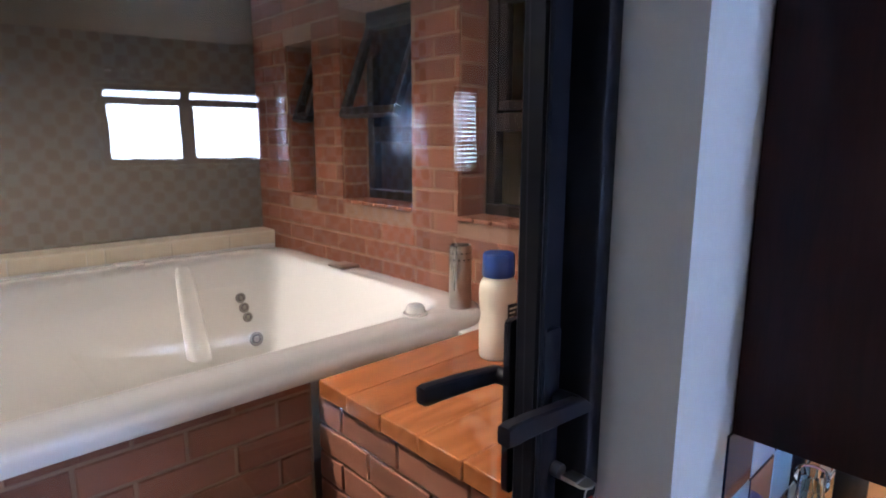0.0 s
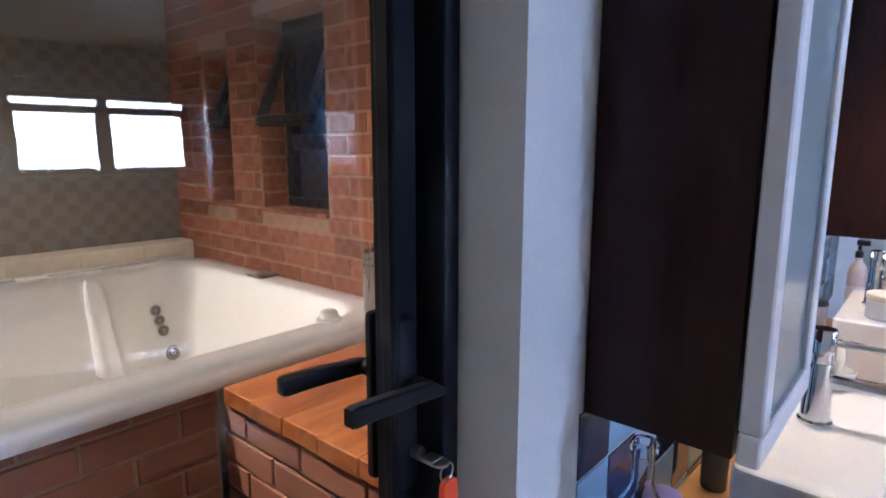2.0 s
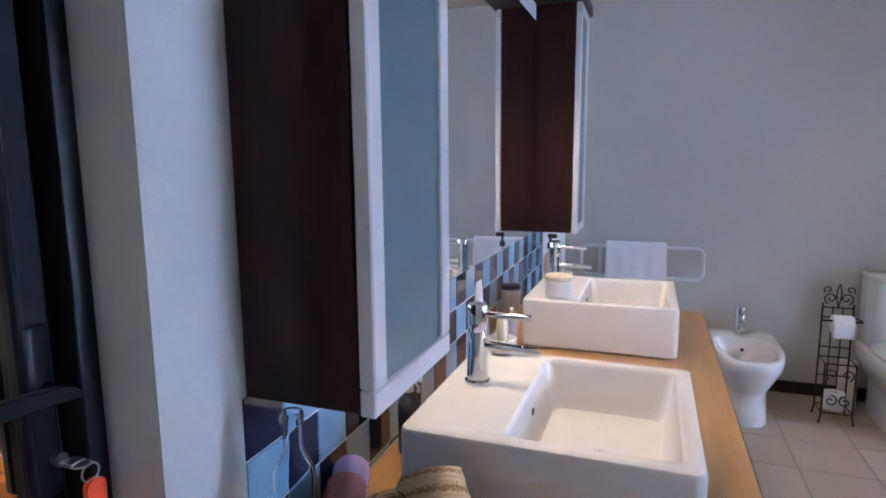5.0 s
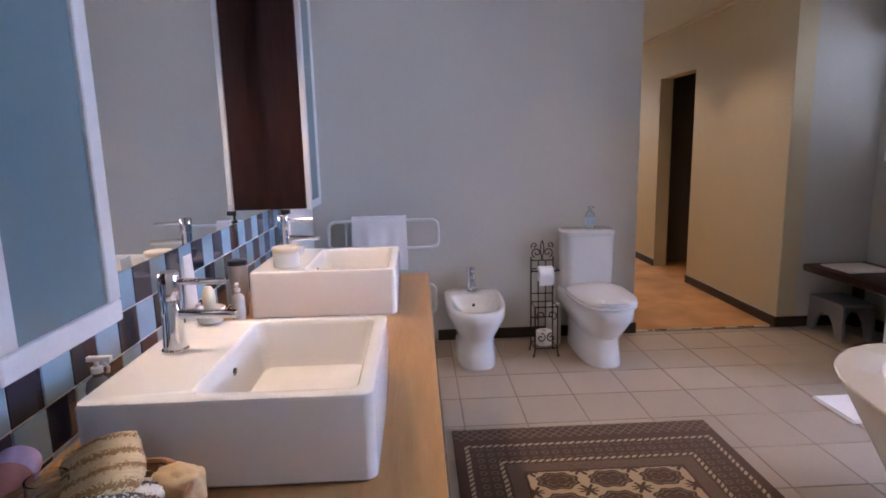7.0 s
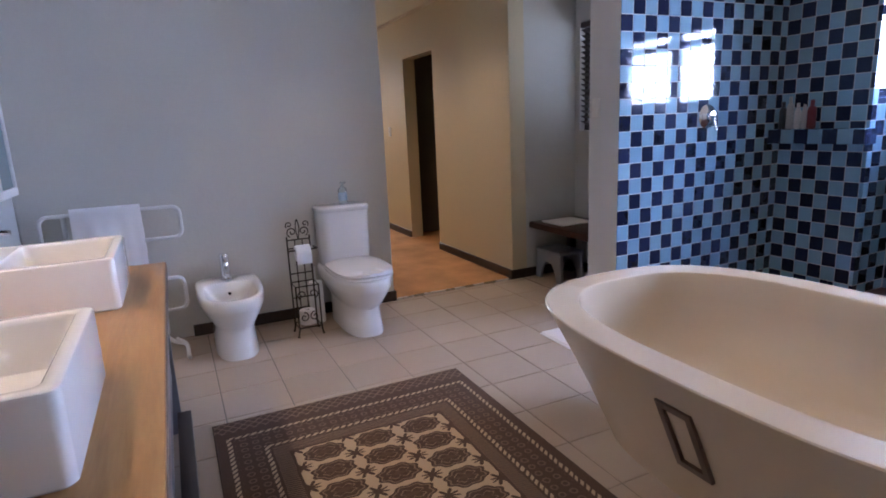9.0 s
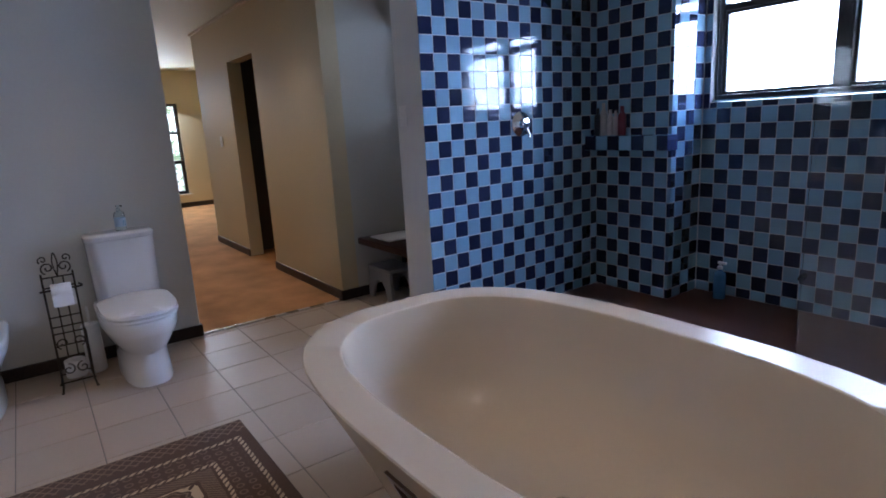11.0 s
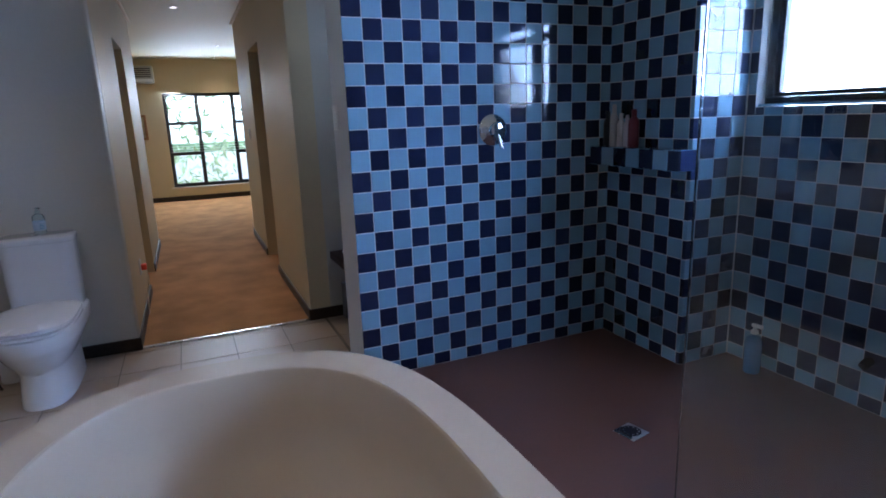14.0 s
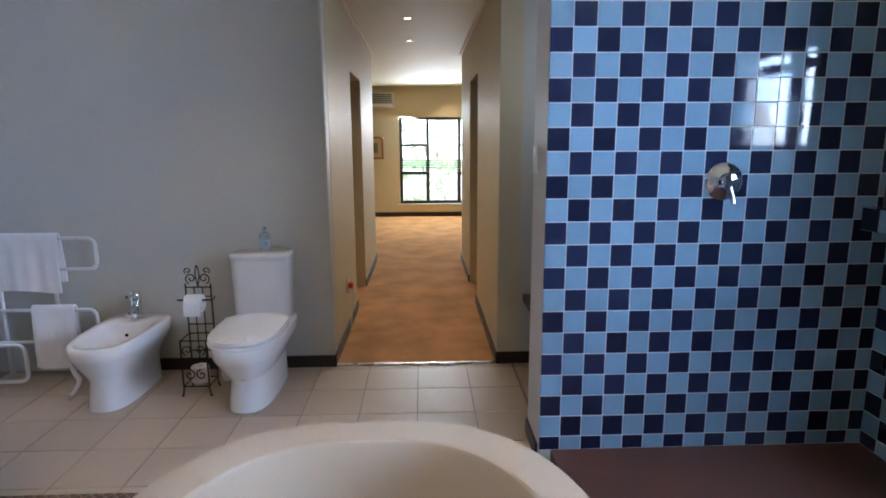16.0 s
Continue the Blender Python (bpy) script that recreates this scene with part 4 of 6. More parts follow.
def make_toilet():
    t = thing("toilet", (XT, -1.395, 0), "white close-coupled ceramic toilet with the lid down", "toilet")
    bm = B()
    rings(bm, [dring(xf, xb, hw, z) for xf, xb, hw, z in ((-0.695, -0.08, 0.136, 0), (-0.700, -0.08, 0.138, 0.01), (-0.680, -0.07, 0.130, 0.10), (-0.668, -0.06, 0.128, 0.185), (-0.708, -0.06, 0.138, 0.215), (-0.745, -0.05, 0.168, 0.265), (-0.792, -0.03, 0.196, 0.325), (-0.810, -0.02, 0.205, 0.352), (-0.812, -0.02, 0.206, 0.385), (-0.812, -0.02, 0.206, 0.412), (-0.798, -0.03, 0.198, 0.420))])
    part("pan", bm, CERAMIC, t, smooth=60)
    bm = B()
    rings(bm, [dring(xf, -0.26, hw, z) for xf, hw, z in ((-0.806, 0.198, 0.421), (-0.815, 0.205, 0.425), (-0.815, 0.205, 0.438), (-0.806, 0.199, 0.442))])
    part("seat", bm, CERAMIC, t, smooth=50)
    bm = B()
    rings(bm, [dring(xf, -0.25, hw, z) for xf, hw, z in ((-0.804, 0.197, 0.445), (-0.813, 0.203, 0.449), (-0.810, 0.201, 0.460), (-0.82, 0.16, 0.470), (-0.72, 0.08, 0.473))])
    part("lid", bm, CERAMIC, t, smooth=50)
    def cl(x0, x1, hw, z, r=0.03):
        return [((x0 + x1) / 2 + a, c, z) for a, c in rounded(x1 - x0, 2 * hw, r, 5)]
    bm = B()
    rings(bm, [cl(-0.235, -0.01, 0.180, 0.4205, 0.07), cl(-0.24, -0.008, 0.183, 0.50, 0.07), cl(-0.245, -0.006, 0.190, 0.80, 0.07), cl(-0.245, -0.006, 0.190, 0.812, 0.07)])
    part("cistern", bm, CERAMIC, t, smooth=50)
    bm = B()
    rings(bm, [cl(-0.249, -0.004, 0.193, 0.8135, 0.07), cl(-0.253, -0.003, 0.196, 0.818, 0.072), cl(-0.252, -0.003, 0.195, 0.842, 0.072), cl(-0.238, -0.01, 0.184, 0.850, 0.065)])
    part("cistern_lid", bm, CERAMIC, t, smooth=50)
    bm = B()
    lathe(bm, [(0.024, 0.8505), (0.024, 0.855), (0.018, 0.857)], 20, (-0.13, 0, 0))
    part("flush_button", bm, CHROME, t)
    for s in (-1, 1):
        bm = B()
        rod(bm, (-0.262, s * 0.075 - 0.02, 0.446), (-0.262, s * 0.075 + 0.02, 0.446), 0.011)
        part("hinge", bm, CHROME, t)
    return t


make_toilet()


def make_bidet():
    t = thing("bidet", (XT, -0.550, 0), "white ceramic floor-standing bidet", "bidet")
    bm = B()
    lo = [dring(xf, xb, hw, z) for xf, xb, hw, z in ((-0.645, -0.08, 0.136, 0), (-0.650, -0.08, 0.138, 0.01), (-0.630, -0.07, 0.128, 0.10), (-0.622, -0.06, 0.126, 0.175), (-0.642, -0.05, 0.136, 0.205), (-0.675, -0.03, 0.166, 0.26), (-0.710, -0.01, 0.195, 0.320), (-0.726, -0.006, 0.204, 0.345), (-0.728, -0.006, 0.206, 0.380), (-0.722, -0.006, 0.205, 0.402), (-0.708, -0.015, 0.196, 0.408))]
    lo += [dring(xf, xb, hw, z) for xf, xb, hw, z in ((-0.682, -0.20, 0.165, 0.407), (-0.672, -0.205, 0.157, 0.398), (-0.66, -0.22, 0.120, 0.34), (-0.60, -0.26, 0.075, 0.295), (-0.52, -0.33, 0.03, 0.285))]
    rings(bm, lo)
    part("basin", bm, CERAMIC, t, smooth=60)
    # black plug in place of the bidet overflow's shaded opening
    bm = B()
    rod(bm, (-0.262, 0, 0.345), (-0.272, 0, 0.343), 0.010, 14)
    part("overflow_hole", bm, BLACKALU, t)
    tp = thing("bidet_tap", (XT - 0.11, -0.550, 0.4085), "chrome single-lever bidet tap", "tap")
    bm = B()
    lathe(bm, [(0.040, 0), (0.040, 0.006), (0.034, 0.012), (0.032, 0.125), (0.030, 0.128)], 20)
    part("body", bm, CHROME, tp)
    bm = B()
    lathe(bm, [(0.032, 0.1295), (0.033, 0.172), (0.027, 0.180), (0.006, 0.181)], 20)
    part("cap", bm, CHROME, tp)
    bm = B()
    rod(bm, (0, 0, 0.160), (-0.11, 0, 0.172), 0.011)
    part("lever", bm, CHROME, tp)
    bm = B()
    tube(bm, [(-0.012, 0, 0.080), (-0.10, 0, 0.071), (-0.118, 0, 0.052)], 0.019, 12)
    part("spout", bm, CHROME, tp)


make_bidet()

IRON = surface("wrought_iron", (0.030, 0.022, 0.017), 0.5, metal=0.3, vary=0.25, scale=30, bump=0.3)
PAPER = surface("toilet_paper", (0.82, 0.81, 0.80), 0.95, vary=0.03, scale=20, bump=0.3, bscale=90, spec=0.1)


def make_roll_stand(x, y):
    s = thing("toilet_roll_stand", (x, y, 0), "dark wrought-iron toilet roll stand with scrolled top", "roll stand")
    hw, hd = 0.078, 0.075
    for px in (-hd, hd):
        for py in (-hw, hw):
            bm = B()
            top = 0.685 if px > 0 else 0.36
            tube(bm, [(px, py * 1.12, 0.0), (px, py, 0.05), (px, py, top)], 0.0055, 8)
            lathe(bm, [(0.004, 0), (0.009, 0.003), (0.009, 0.008), (0.004, 0.012)], 10, (px, py * 1.12, 0))
            part("leg", bm, IRON, s)
    for z in (0.065, 0.36):
        bm = B()
        tube(bm, [(-hd, -hw, z), (hd, -hw, z), (hd, hw, z), (-hd, hw, z)], 0.0045, 8, True)
        part("hoop", bm, IRON, s)
    for y_ in (-0.026, 0.026):
        part("upright", tube(B(), [(hd, y_, 0.065), (hd, y_, 0.66)], 0.004, 8), IRON, s)
    for z in (0.245, 0.42, 0.60, 0.66):
        part("crossbar", tube(B(), [(hd, -hw, z), (hd, hw, z)], 0.0045, 8), IRON, s)
    part("roll_arm", tube(B(), curve_pts([(hd, -hw - 0.02, 0.60), (hd - 0.05, -hw - 0.03, 0.598), (hd - 0.085, -hw - 0.015, 0.60), (hd - 0.085, 0.0, 0.60), (hd - 0.085, hw + 0.02, 0.60)], 6), 0.006, 8), IRON, s)
    def scroll(cy, cz, r, turns, a0, sgn):
        return [(hd, cy + sgn * r * (1 - 0.8 * k / 30) * math.cos(a0 + turns * 2 * math.pi * k / 30), cz + r * (1 - 0.8 * k / 30) * math.sin(a0 + turns * 2 * math.pi * k / 30)) for k in range(31)]
    for sgn in (-1, 1):
        part("scroll", tube(B(), scroll(sgn * 0.040, 0.715, 0.036, 1.3, -1.2, sgn), 0.0042, 7), IRON, s)
        part("scroll", tube(B(), scroll(sgn * 0.056, 0.765, 0.024, 1.1, -0.8, sgn), 0.004, 7), IRON, s)
        part("scroll", tube(B(), [(-hd, q[1], q[2]) for q in scroll(sgn * 0.038, 0.30, 0.034, 1.2, -1.2, sgn)], 0.004, 7), IRON, s)
        part("scroll", tube(B(), [(-hd, q[1], q[2]) for q in scroll(sgn * 0.036, 0.14, 0.034, 1.2, 1.6, sgn)], 0.004, 7), IRON, s)
    part("finial", tube(B(), curve_pts([(hd, 0, 0.66), (hd, 0.012, 0.74), (hd, 0, 0.80), (hd, -0.012, 0.74), (hd, 0, 0.66)], 6), 0.004, 7), IRON, s)
    return s


RSX, RSY = 3.66, -1.035
make_roll_stand(RSX, RSY)


def roll(x, y, z, axis, label):
    r = thing("toilet_roll", (x, y, z), label, "toilet roll", "toilet rolls")
    bm = B()
    prof = [(0.020, -0.05), (0.052, -0.05), (0.0545, -0.047), (0.0545, 0.047), (0.052, 0.05), (0.020, 0.05), (0.020, -0.05)]
    lathe(bm, prof, 28, cap0=False, cap1=False)
    bmesh.ops.remove_doubles(bm, verts=bm.verts, dist=1e-5)
    p = part("paper", bm, PAPER, r, smooth=40)
    if axis == "y":
        p.matrix_basis = pose(0, 0, 0, 90, 0, 0)
    return r


r1 = roll(RSX - 0.010, RSY - 0.005, 0.580, "y", "white toilet roll hanging on the iron arm")
bm = B()
rings(bm, [[(-0.054, -0.05, -0.07), (-0.052, -0.05, -0.07), (-0.052, 0.05, -0.07), (-0.054, 0.05, -0.07)], [(-0.0545, -0.05, 0.0), (-0.0525, -0.05, 0.0), (-0.0525, 0.05, 0.0), (-0.0545, 0.05, 0.0)]])
part("loose_sheet", bm, PAPER, r1, smooth=None)
roll(RSX, RSY, 0.120, "z", "spare white toilet roll in the stand's basket")

BLUEPL = surface("blue_liquid_plastic", (0.10, 0.36, 0.50), 0.2, vary=0.1, bump=0.0)
CLEARPL = glass("clear_plastic", 0.1, (0.80, 0.93, 0.97))
WHITEPL = surface("white_plastic", (0.75, 0.75, 0.73), 0.35, vary=0.03, bump=0.0)
BLACKPL = surface("black_plastic", (0.012, 0.012, 0.013), 0.35, vary=0.1, bump=0.0)


def pump_bottle(name, at, body, cap, r, h, label, turn=0.0, band=None, trigger=False):
    b_ = thing(name, at, label, "bottle", "", turn)
    bm = B()
    lathe(bm, [(r * 0.9, 0), (r, 0.006), (r, h * 0.62), (r * 0.85, h * 0.70), (r * 0.38, h * 0.76), (r * 0.38, h * 0.80)], 24)
    part("body", bm, body, b_)
    if band:
        bm = B()
        lathe(bm, [(r + 0.0008, h * 0.14), (r + 0.0008, h * 0.48)], 24, cap0=False, cap1=False)
        part("label", bm, band, b_, "printed paper label")
        bm = B()
        for k in range(4):
            bx(bm, -r - 0.003, -r * 0.90, -r * 0.35, r * 0.35, h * (0.20 + 0.06 * k), h * (0.215 + 0.06 * k))
        part("print", bm, BLUEPL, b_, "small illegible print", smooth=None)
    bm = B()
    lathe(bm, [(r * 0.45, h * 0.802), (r * 0.45, h * 0.87), (r * 0.2, h * 0.88), (r * 0.2, h * 0.95)], 16)
    bx(bm, -r * (1.25 if trigger else 1.0), r * (0.7 if trigger else 0.35), -r * 0.25, r * 0.25, h * 0.94, h, 0.002)
    part("pump", bm, cap, b_)
    if trigger:
        bm = B()
        tube(bm, [(-r * 0.5, 0, h * 0.94), (-r * 0.95, 0, h * 0.86), (-r * 0.85, 0, h * 0.80)], r * 0.14, 8)
        part("trigger", bm, cap, b_)
    return b_


pump_bottle("soap_bottle", (XT - 0.13, -1.42, 0.858), CLEARPL, CLEARPL, 0.032, 0.155, "clear pump bottle of pale blue soap on the cistern", 30, surface("pale_blue_label", (0.50, 0.62, 0.72), 0.5, bump=0))

# toilet brush holder behind the stand
tb = thing("toilet_brush", (3.86, -1.15, 0), "white toilet brush in its holder beside the toilet", "toilet brush")
part("holder", lathe(B(), [(0.05, 0), (0.055, 0.01), (0.05, 0.30), (0.046, 0.31)], 24), WHITEPL, tb)
part("handle", rod(B(), (0, 0, 0.312), (0, 0, 0.42), 0.009), WHITEPL, tb)

# towel stand: white tube loops on a splayed foot
TS = thing("towel_stand", (3.945, 0.09, 0), "white tubular towel stand with three looped rails", "towel stand")
def rail(y0, y1, z0, z1, x, r=0.05):
    yc, zc, w, h = (y0 + y1) / 2, (z0 + z1) / 2, y1 - y0, z1 - z0
    return [(x, yc + a, zc + c) for a, c in rounded(w, h, r, 6)]
for k, (y0, y1, z0, z1, x) in enumerate(((-0.405, 0.385, 0.740, 0.945, 0.0), (-0.375, 0.385, 0.250, 0.470, -0.02), (-0.02, 0.385, 0.06, 0.30, -0.22))):
    part("rail", tube(B(), rail(y0, y1, z0, z1, x), 0.012, 10, True), WHITEPAINT, TS)
part("post", tube(B(), curve_pts([(0.03, -0.10, 0.94), (0.03, -0.10, 0.50), (0.02, -0.12, 0.22), (-0.12, -0.24, 0.08), (-0.20, -0.32, 0.06)], 6), 0.013, 10), WHITEPAINT, TS)
part("post", tube(B(), curve_pts([(0.03, 0.26, 0.94), (0.03, 0.26, 0.50), (0.03, 0.26, 0.20), (0.03, 0.26, 0.02)], 6), 0.013, 10), WHITEPAINT, TS)
part("foot", tube(B(), curve_pts([(-0.17, -0.28, 0.09), (-0.23, -0.335, 0.06), (-0.30, -0.34, 0.013), (-0.36, -0.345, 0.013)], 6), 0.013, 10), WHITEPAINT, TS)
part("foot", tube(B(), [(-0.30, 0.26, 0.013), (0.05, 0.26, 0.013)], 0.013, 10), WHITEPAINT, TS)


def draped(name, at, y0, y1, top, front, back, label, seed):
    t = thing(name, at, label, "towel", "towels on the stand")
    rr = random.Random(seed)
    bm = B()
    ny, th, outer, inner = 30, 0.009, [], []
    for k in range(12):
        outer.append((-1, -0.024, top - front + front * k / 12))
        inner.append((-1, -0.024 + th, top - front + front * k / 12))
    for k in range(9):
        a = math.pi - math.pi * k / 8
        outer.append((0, 0.024 * math.cos(a), top + 0.024 * math.sin(a)))
        inner.append((0, (0.024 - th) * math.cos(a), top + (0.024 - th) * math.sin(a)))
    for k in range(12):
        outer.append((1, 0.024, top - back * (k + 1) / 12))
        inner.append((1, 0.024 - th, top - back * (k + 1) / 12))
    loops = []
    for i in range(ny):
        u = i / (ny - 1)
        row = []
        for s, x, z in outer + inner[::-1]:
            drop = max(0.0, top - z)
            wav = (0.007 + 0.007 * math.sin(u * 11 + seed)) * min(1, drop * 6) + (0.003 + 0.003 * math.sin(u * 26 + seed * 2)) * min(1, drop * 5)
            row.append((x + wav * s, y0 + (y1 - y0) * u + 0.03 * (u - 0.5) * drop, z - 0.010 * math.sin(u * 5 + seed) * min(1, drop * 4)))
        loops.append(row)
    rings(bm, loops)
    bmesh.ops.recalc_face_normals(bm, faces=bm.faces[:])
    part("cloth", bm, TOWEL, t, smooth=70)
    return t


draped("bath_towel", (3.945, 0.09, 0), -0.175, 0.215, 0.958, 0.36, 0.30, "white bath towel folded over the upper rail", 1)
draped("hand_towel", (3.925, 0.09, 0), -0.24, 0.03, 0.483, 0.40, 0.34, "white hand towel hanging from the middle rail", 5)

# ---- on the worktop ----
jar = thing("lidded_jar", (2.03, 0.345, ZC + 0.1805), "small white lidded pot on the basin deck", "pot")
part("pot", lathe(B(), [(0.046, 0), (0.050, 0.004), (0.050, 0.056), (0.048, 0.058)], 28), WHITEPL, jar)
part("lid", lathe(B(), [(0.052, 0.0585), (0.053, 0.062), (0.053, 0.076), (0.049, 0.080)], 28), surface("cream_lid", (0.70, 0.62, 0.48), 0.4, bump=0), jar, "cream lid")
sd = thing("soap_dish", (2.30, 0.365, ZC + 0.1805), "small white soap dish on the basin deck", "soap dish")
part("dish", lathe(B(), [(0.022, 0), (0.032, 0.004), (0.040, 0.040), (0.037, 0.041), (0.030, 0.010), (0.010, 0.008)], 24), CERAMIC, sd)
copy_thing(sd, pose(1.30, 0.385, ZC + 0.1805))
sp = thing("soap_bar", (1.30, 0.385, ZC + 0.224), "cream bar of soap standing in its dish", "soap")
bm = B()
rings(bm, [superloop(-0.020 * f, 0.020 * f, -0.016 * f, 0.016 * f, z, 2.6, 20) for f, z in ((0.6, -0.02), (0.9, 0.0), (1.0, 0.02), (0.85, 0.042), (0.45, 0.055))])
part("bar", bm, surface("soap", (0.75, 0.68, 0.52), 0.4, bump=0.02), sp)
tc = thing("cream_tube", (1.47, 0.50, ZC), "tall white cosmetic tube with pale print behind the tap", "tube")
bm = B()
rings(bm, [[(a * w, c * d, z) for a, c in rounded(1, 1, 0.45, 4)] for w, d, z in ((0.046, 0.040, 0), (0.050, 0.042, 0.05), (0.056, 0.034, 0.18), (0.062, 0.012, 0.315), (0.062, 0.005, 0.335))])
part("tube_body", bm, WHITEPL, tc)
bm = B()
bx(bm, -0.018, 0.014, -0.0215, -0.019, 0.10, 0.19)
part("print", bm, surface("pink_print", (0.55, 0.35, 0.33), 0.5, bump=0), tc, "faint pink print", smooth=None)
hc = thing("tumbler", (2.00, 0.525, ZC), "grey and black toothbrush tumbler", "tumbler")
part("cup", lathe(B(), [(0.028, 0), (0.030, 0.004), (0.038, 0.20), (0.035, 0.20), (0.028, 0.02), (0.01, 0.018)], 28), surface("grey_ceramic", (0.36, 0.33, 0.31), 0.3, bump=0.02), hc)
part("rim", lathe(B(), [(0.0385, 0.2005), (0.0395, 0.203), (0.037, 0.218), (0.030, 0.220)], 28), BLACKPL, hc, "black rim")
pump_bottle("lotion_bottle", (1.86, 0.49, ZC), surface("clear_grey_plastic", (0.45, 0.45, 0.46), 0.2, bump=0), WHITEPL, 0.024, 0.16, "small translucent lotion bottle", 10)
pump_bottle("black_pump_bottle", (2.58, 0.47, ZC), surface("pinkish_plastic", (0.62, 0.50, 0.46), 0.3, bump=0), BLACKPL, 0.032, 0.35, "pale pump bottle with a black pump head", 80, WHITEPL)
pump_bottle("spray_bottle", (1.035, 0.545, ZC), surface("dark_spray_plastic", (0.08, 0.09, 0.11), 0.25, bump=0), WHITEPL, 0.027, 0.190, "dark spray bottle with a white trigger head", 90, None, True)
gb = thing("glass_bottle", (0.508, 0.500, ZC), "tall clear glass bottle with a white label", "bottle")
bm = B()
lathe(bm, [(0.027, 0.0), (0.031, 0.004), (0.032, 0.012), (0.032, 0.225), (0.030, 0.242), (0.019, 0.262), (0.0145, 0.275), (0.0140, 0.312), (0.0175, 0.315), (0.0175, 0.328), (0.0150, 0.332), (0.0120, 0.330),
           (0.0115, 0.275), (0.0165, 0.260), (0.0275, 0.240), (0.0295, 0.224), (0.0295, 0.012), (0.026, 0.008)], 32)
part("vessel", bm, glass("bottle_glass", 0.01, (0.90, 0.97, 1.0), 1.16), gb)
bm = B()
arc = [radians(a) for a in range(150, 271, 12)]
rings(bm, [[(r * math.cos(a), r * math.sin(a), z) for r, q in ((0.0325, arc), (0.0330, arc[::-1])) for a in q] for z in (0.045, 0.185)])
part("label", bm, surface("label_paper", (0.70, 0.74, 0.80), 0.7, bump=0.05), gb, "white paper label", smooth=60)
WICKER = wood("wicker", (0.20, 0.09, 0.03), (0.45, 0.24, 0.10), 0.6, "X", 20)
bk = thing("wicker_basket", (0.640, 0.345, ZC), "small round wicker basket of bath accessories", "basket")
for k in range(9):
    r_ = 0.085 + 0.0035 * k
    bm = B()
    tube(bm, [(r_ * math.cos(a), r_ * math.sin(a) * 1.25, 0.006 + 0.011 * k + 0.003 * math.sin(a * 9 + k * math.pi)) for a in [2 * math.pi * i / 48 for i in range(48)]], 0.0062, 6, True)
    part("weave", bm, WICKER, bk)
part("base", lathe(B(), [(0.088, 0.0), (0.088, 0.006)], 32), WICKER, bk)


def lump(name, at, size, material, label, category, seed, turn=0.0, ribs=0):
    t = thing(name, at, label, category, "", turn)
    bm = bmesh.new()
    bmesh.ops.create_icosphere(bm, subdivisions=4, radius=1.0)
    for v in bm.verts:
        n = v.co.normalized()
        d = 1 + 0.20 * noise.noise(n * 2.2 + Vector((seed, 0, 0))) + 0.08 * noise.noise(n * 6 + Vector((0, seed, 0)))
        if ribs:
            d += 0.035 * math.sin(ribs * math.atan2(n.y, n.x) + 3 * n.z)
        q = n * d
        e = 0.75
        v.co = (size[0] * q.x, size[1] * q.y, size[2] * (math.copysign(abs(q.z) ** e, q.z) + 0.95))
    part("body", bm, material, t, smooth=180)
    return t


def stripes(m, dark, scale):
    """Dark woven rows over a cloth material."""
    t, N = m.node_tree, m.node_tree.nodes.new
    base = t.nodes["Principled BSDF"].inputs["Base Color"]
    co, w, mix = N("ShaderNodeTexCoord"), N("ShaderNodeTexWave"), N("ShaderNodeMix")
    w.inputs["Scale"].default_value, w.inputs["Distortion"].default_value, w.inputs["Detail Scale"].default_value = scale, 3.0, 30
    r = N("ShaderNodeValToRGB")
    r.color_ramp.elements[0].position, r.color_ramp.elements[1].position = 0.72, 0.86
    mix.data_type = "RGBA"
    t.links.new(co.outputs["Object"], w.inputs[0])
    t.links.new(w.outputs["Fac"], r.inputs[0])
    t.links.new(r.outputs[0], mix.inputs["Factor"])
    t.links.new(base.links[0].from_socket, mix.inputs["A"])
    mix.inputs["B"].default_value = (*dark, 1)
    t.links.new(mix.outputs["Result"], base)
    return m


def mitt(at, lx, ly, material, label, tilt, turn, seed):
    """A folded knitted mitt: a soft ribbed pad with a fold along one side."""
    t = thing("bath_mitt", at, label, "bath mitt", "bath mitts")
    t.matrix_basis = pose(*at, tilt[0], tilt[1], turn)
    bm = B()
    n, loops = 46, []
    for k in range(n):
        u = k / (n - 1)
        end = min(1.0, math.sin(math.pi * min(max(u, 0.02), 0.98)) * 2.2)
        th = 0.021 * end ** 0.5 + 0.0016 * math.sin(k * 1.9)
        hw = ly / 2 * (0.86 + 0.14 * end) + 0.0015 * math.sin(k * 1.9)
        bend = 0.018 * math.sin(u * 3.0 + seed)
        loops.append([(lx * (u - 0.5), hw * p + 0.004 * math.sin(u * 7 + seed), th * q + bend + 0.006 * math.sin(p * 3 + seed)) for p, q in [(math.copysign(abs(math.cos(w)) ** 0.5, math.cos(w)), math.sin(w)) for w in [2 * math.pi * i / 28 for i in range(28)]]])
    rings(bm, loops)
    part("cloth", bm, material, t, smooth=180)
    return t


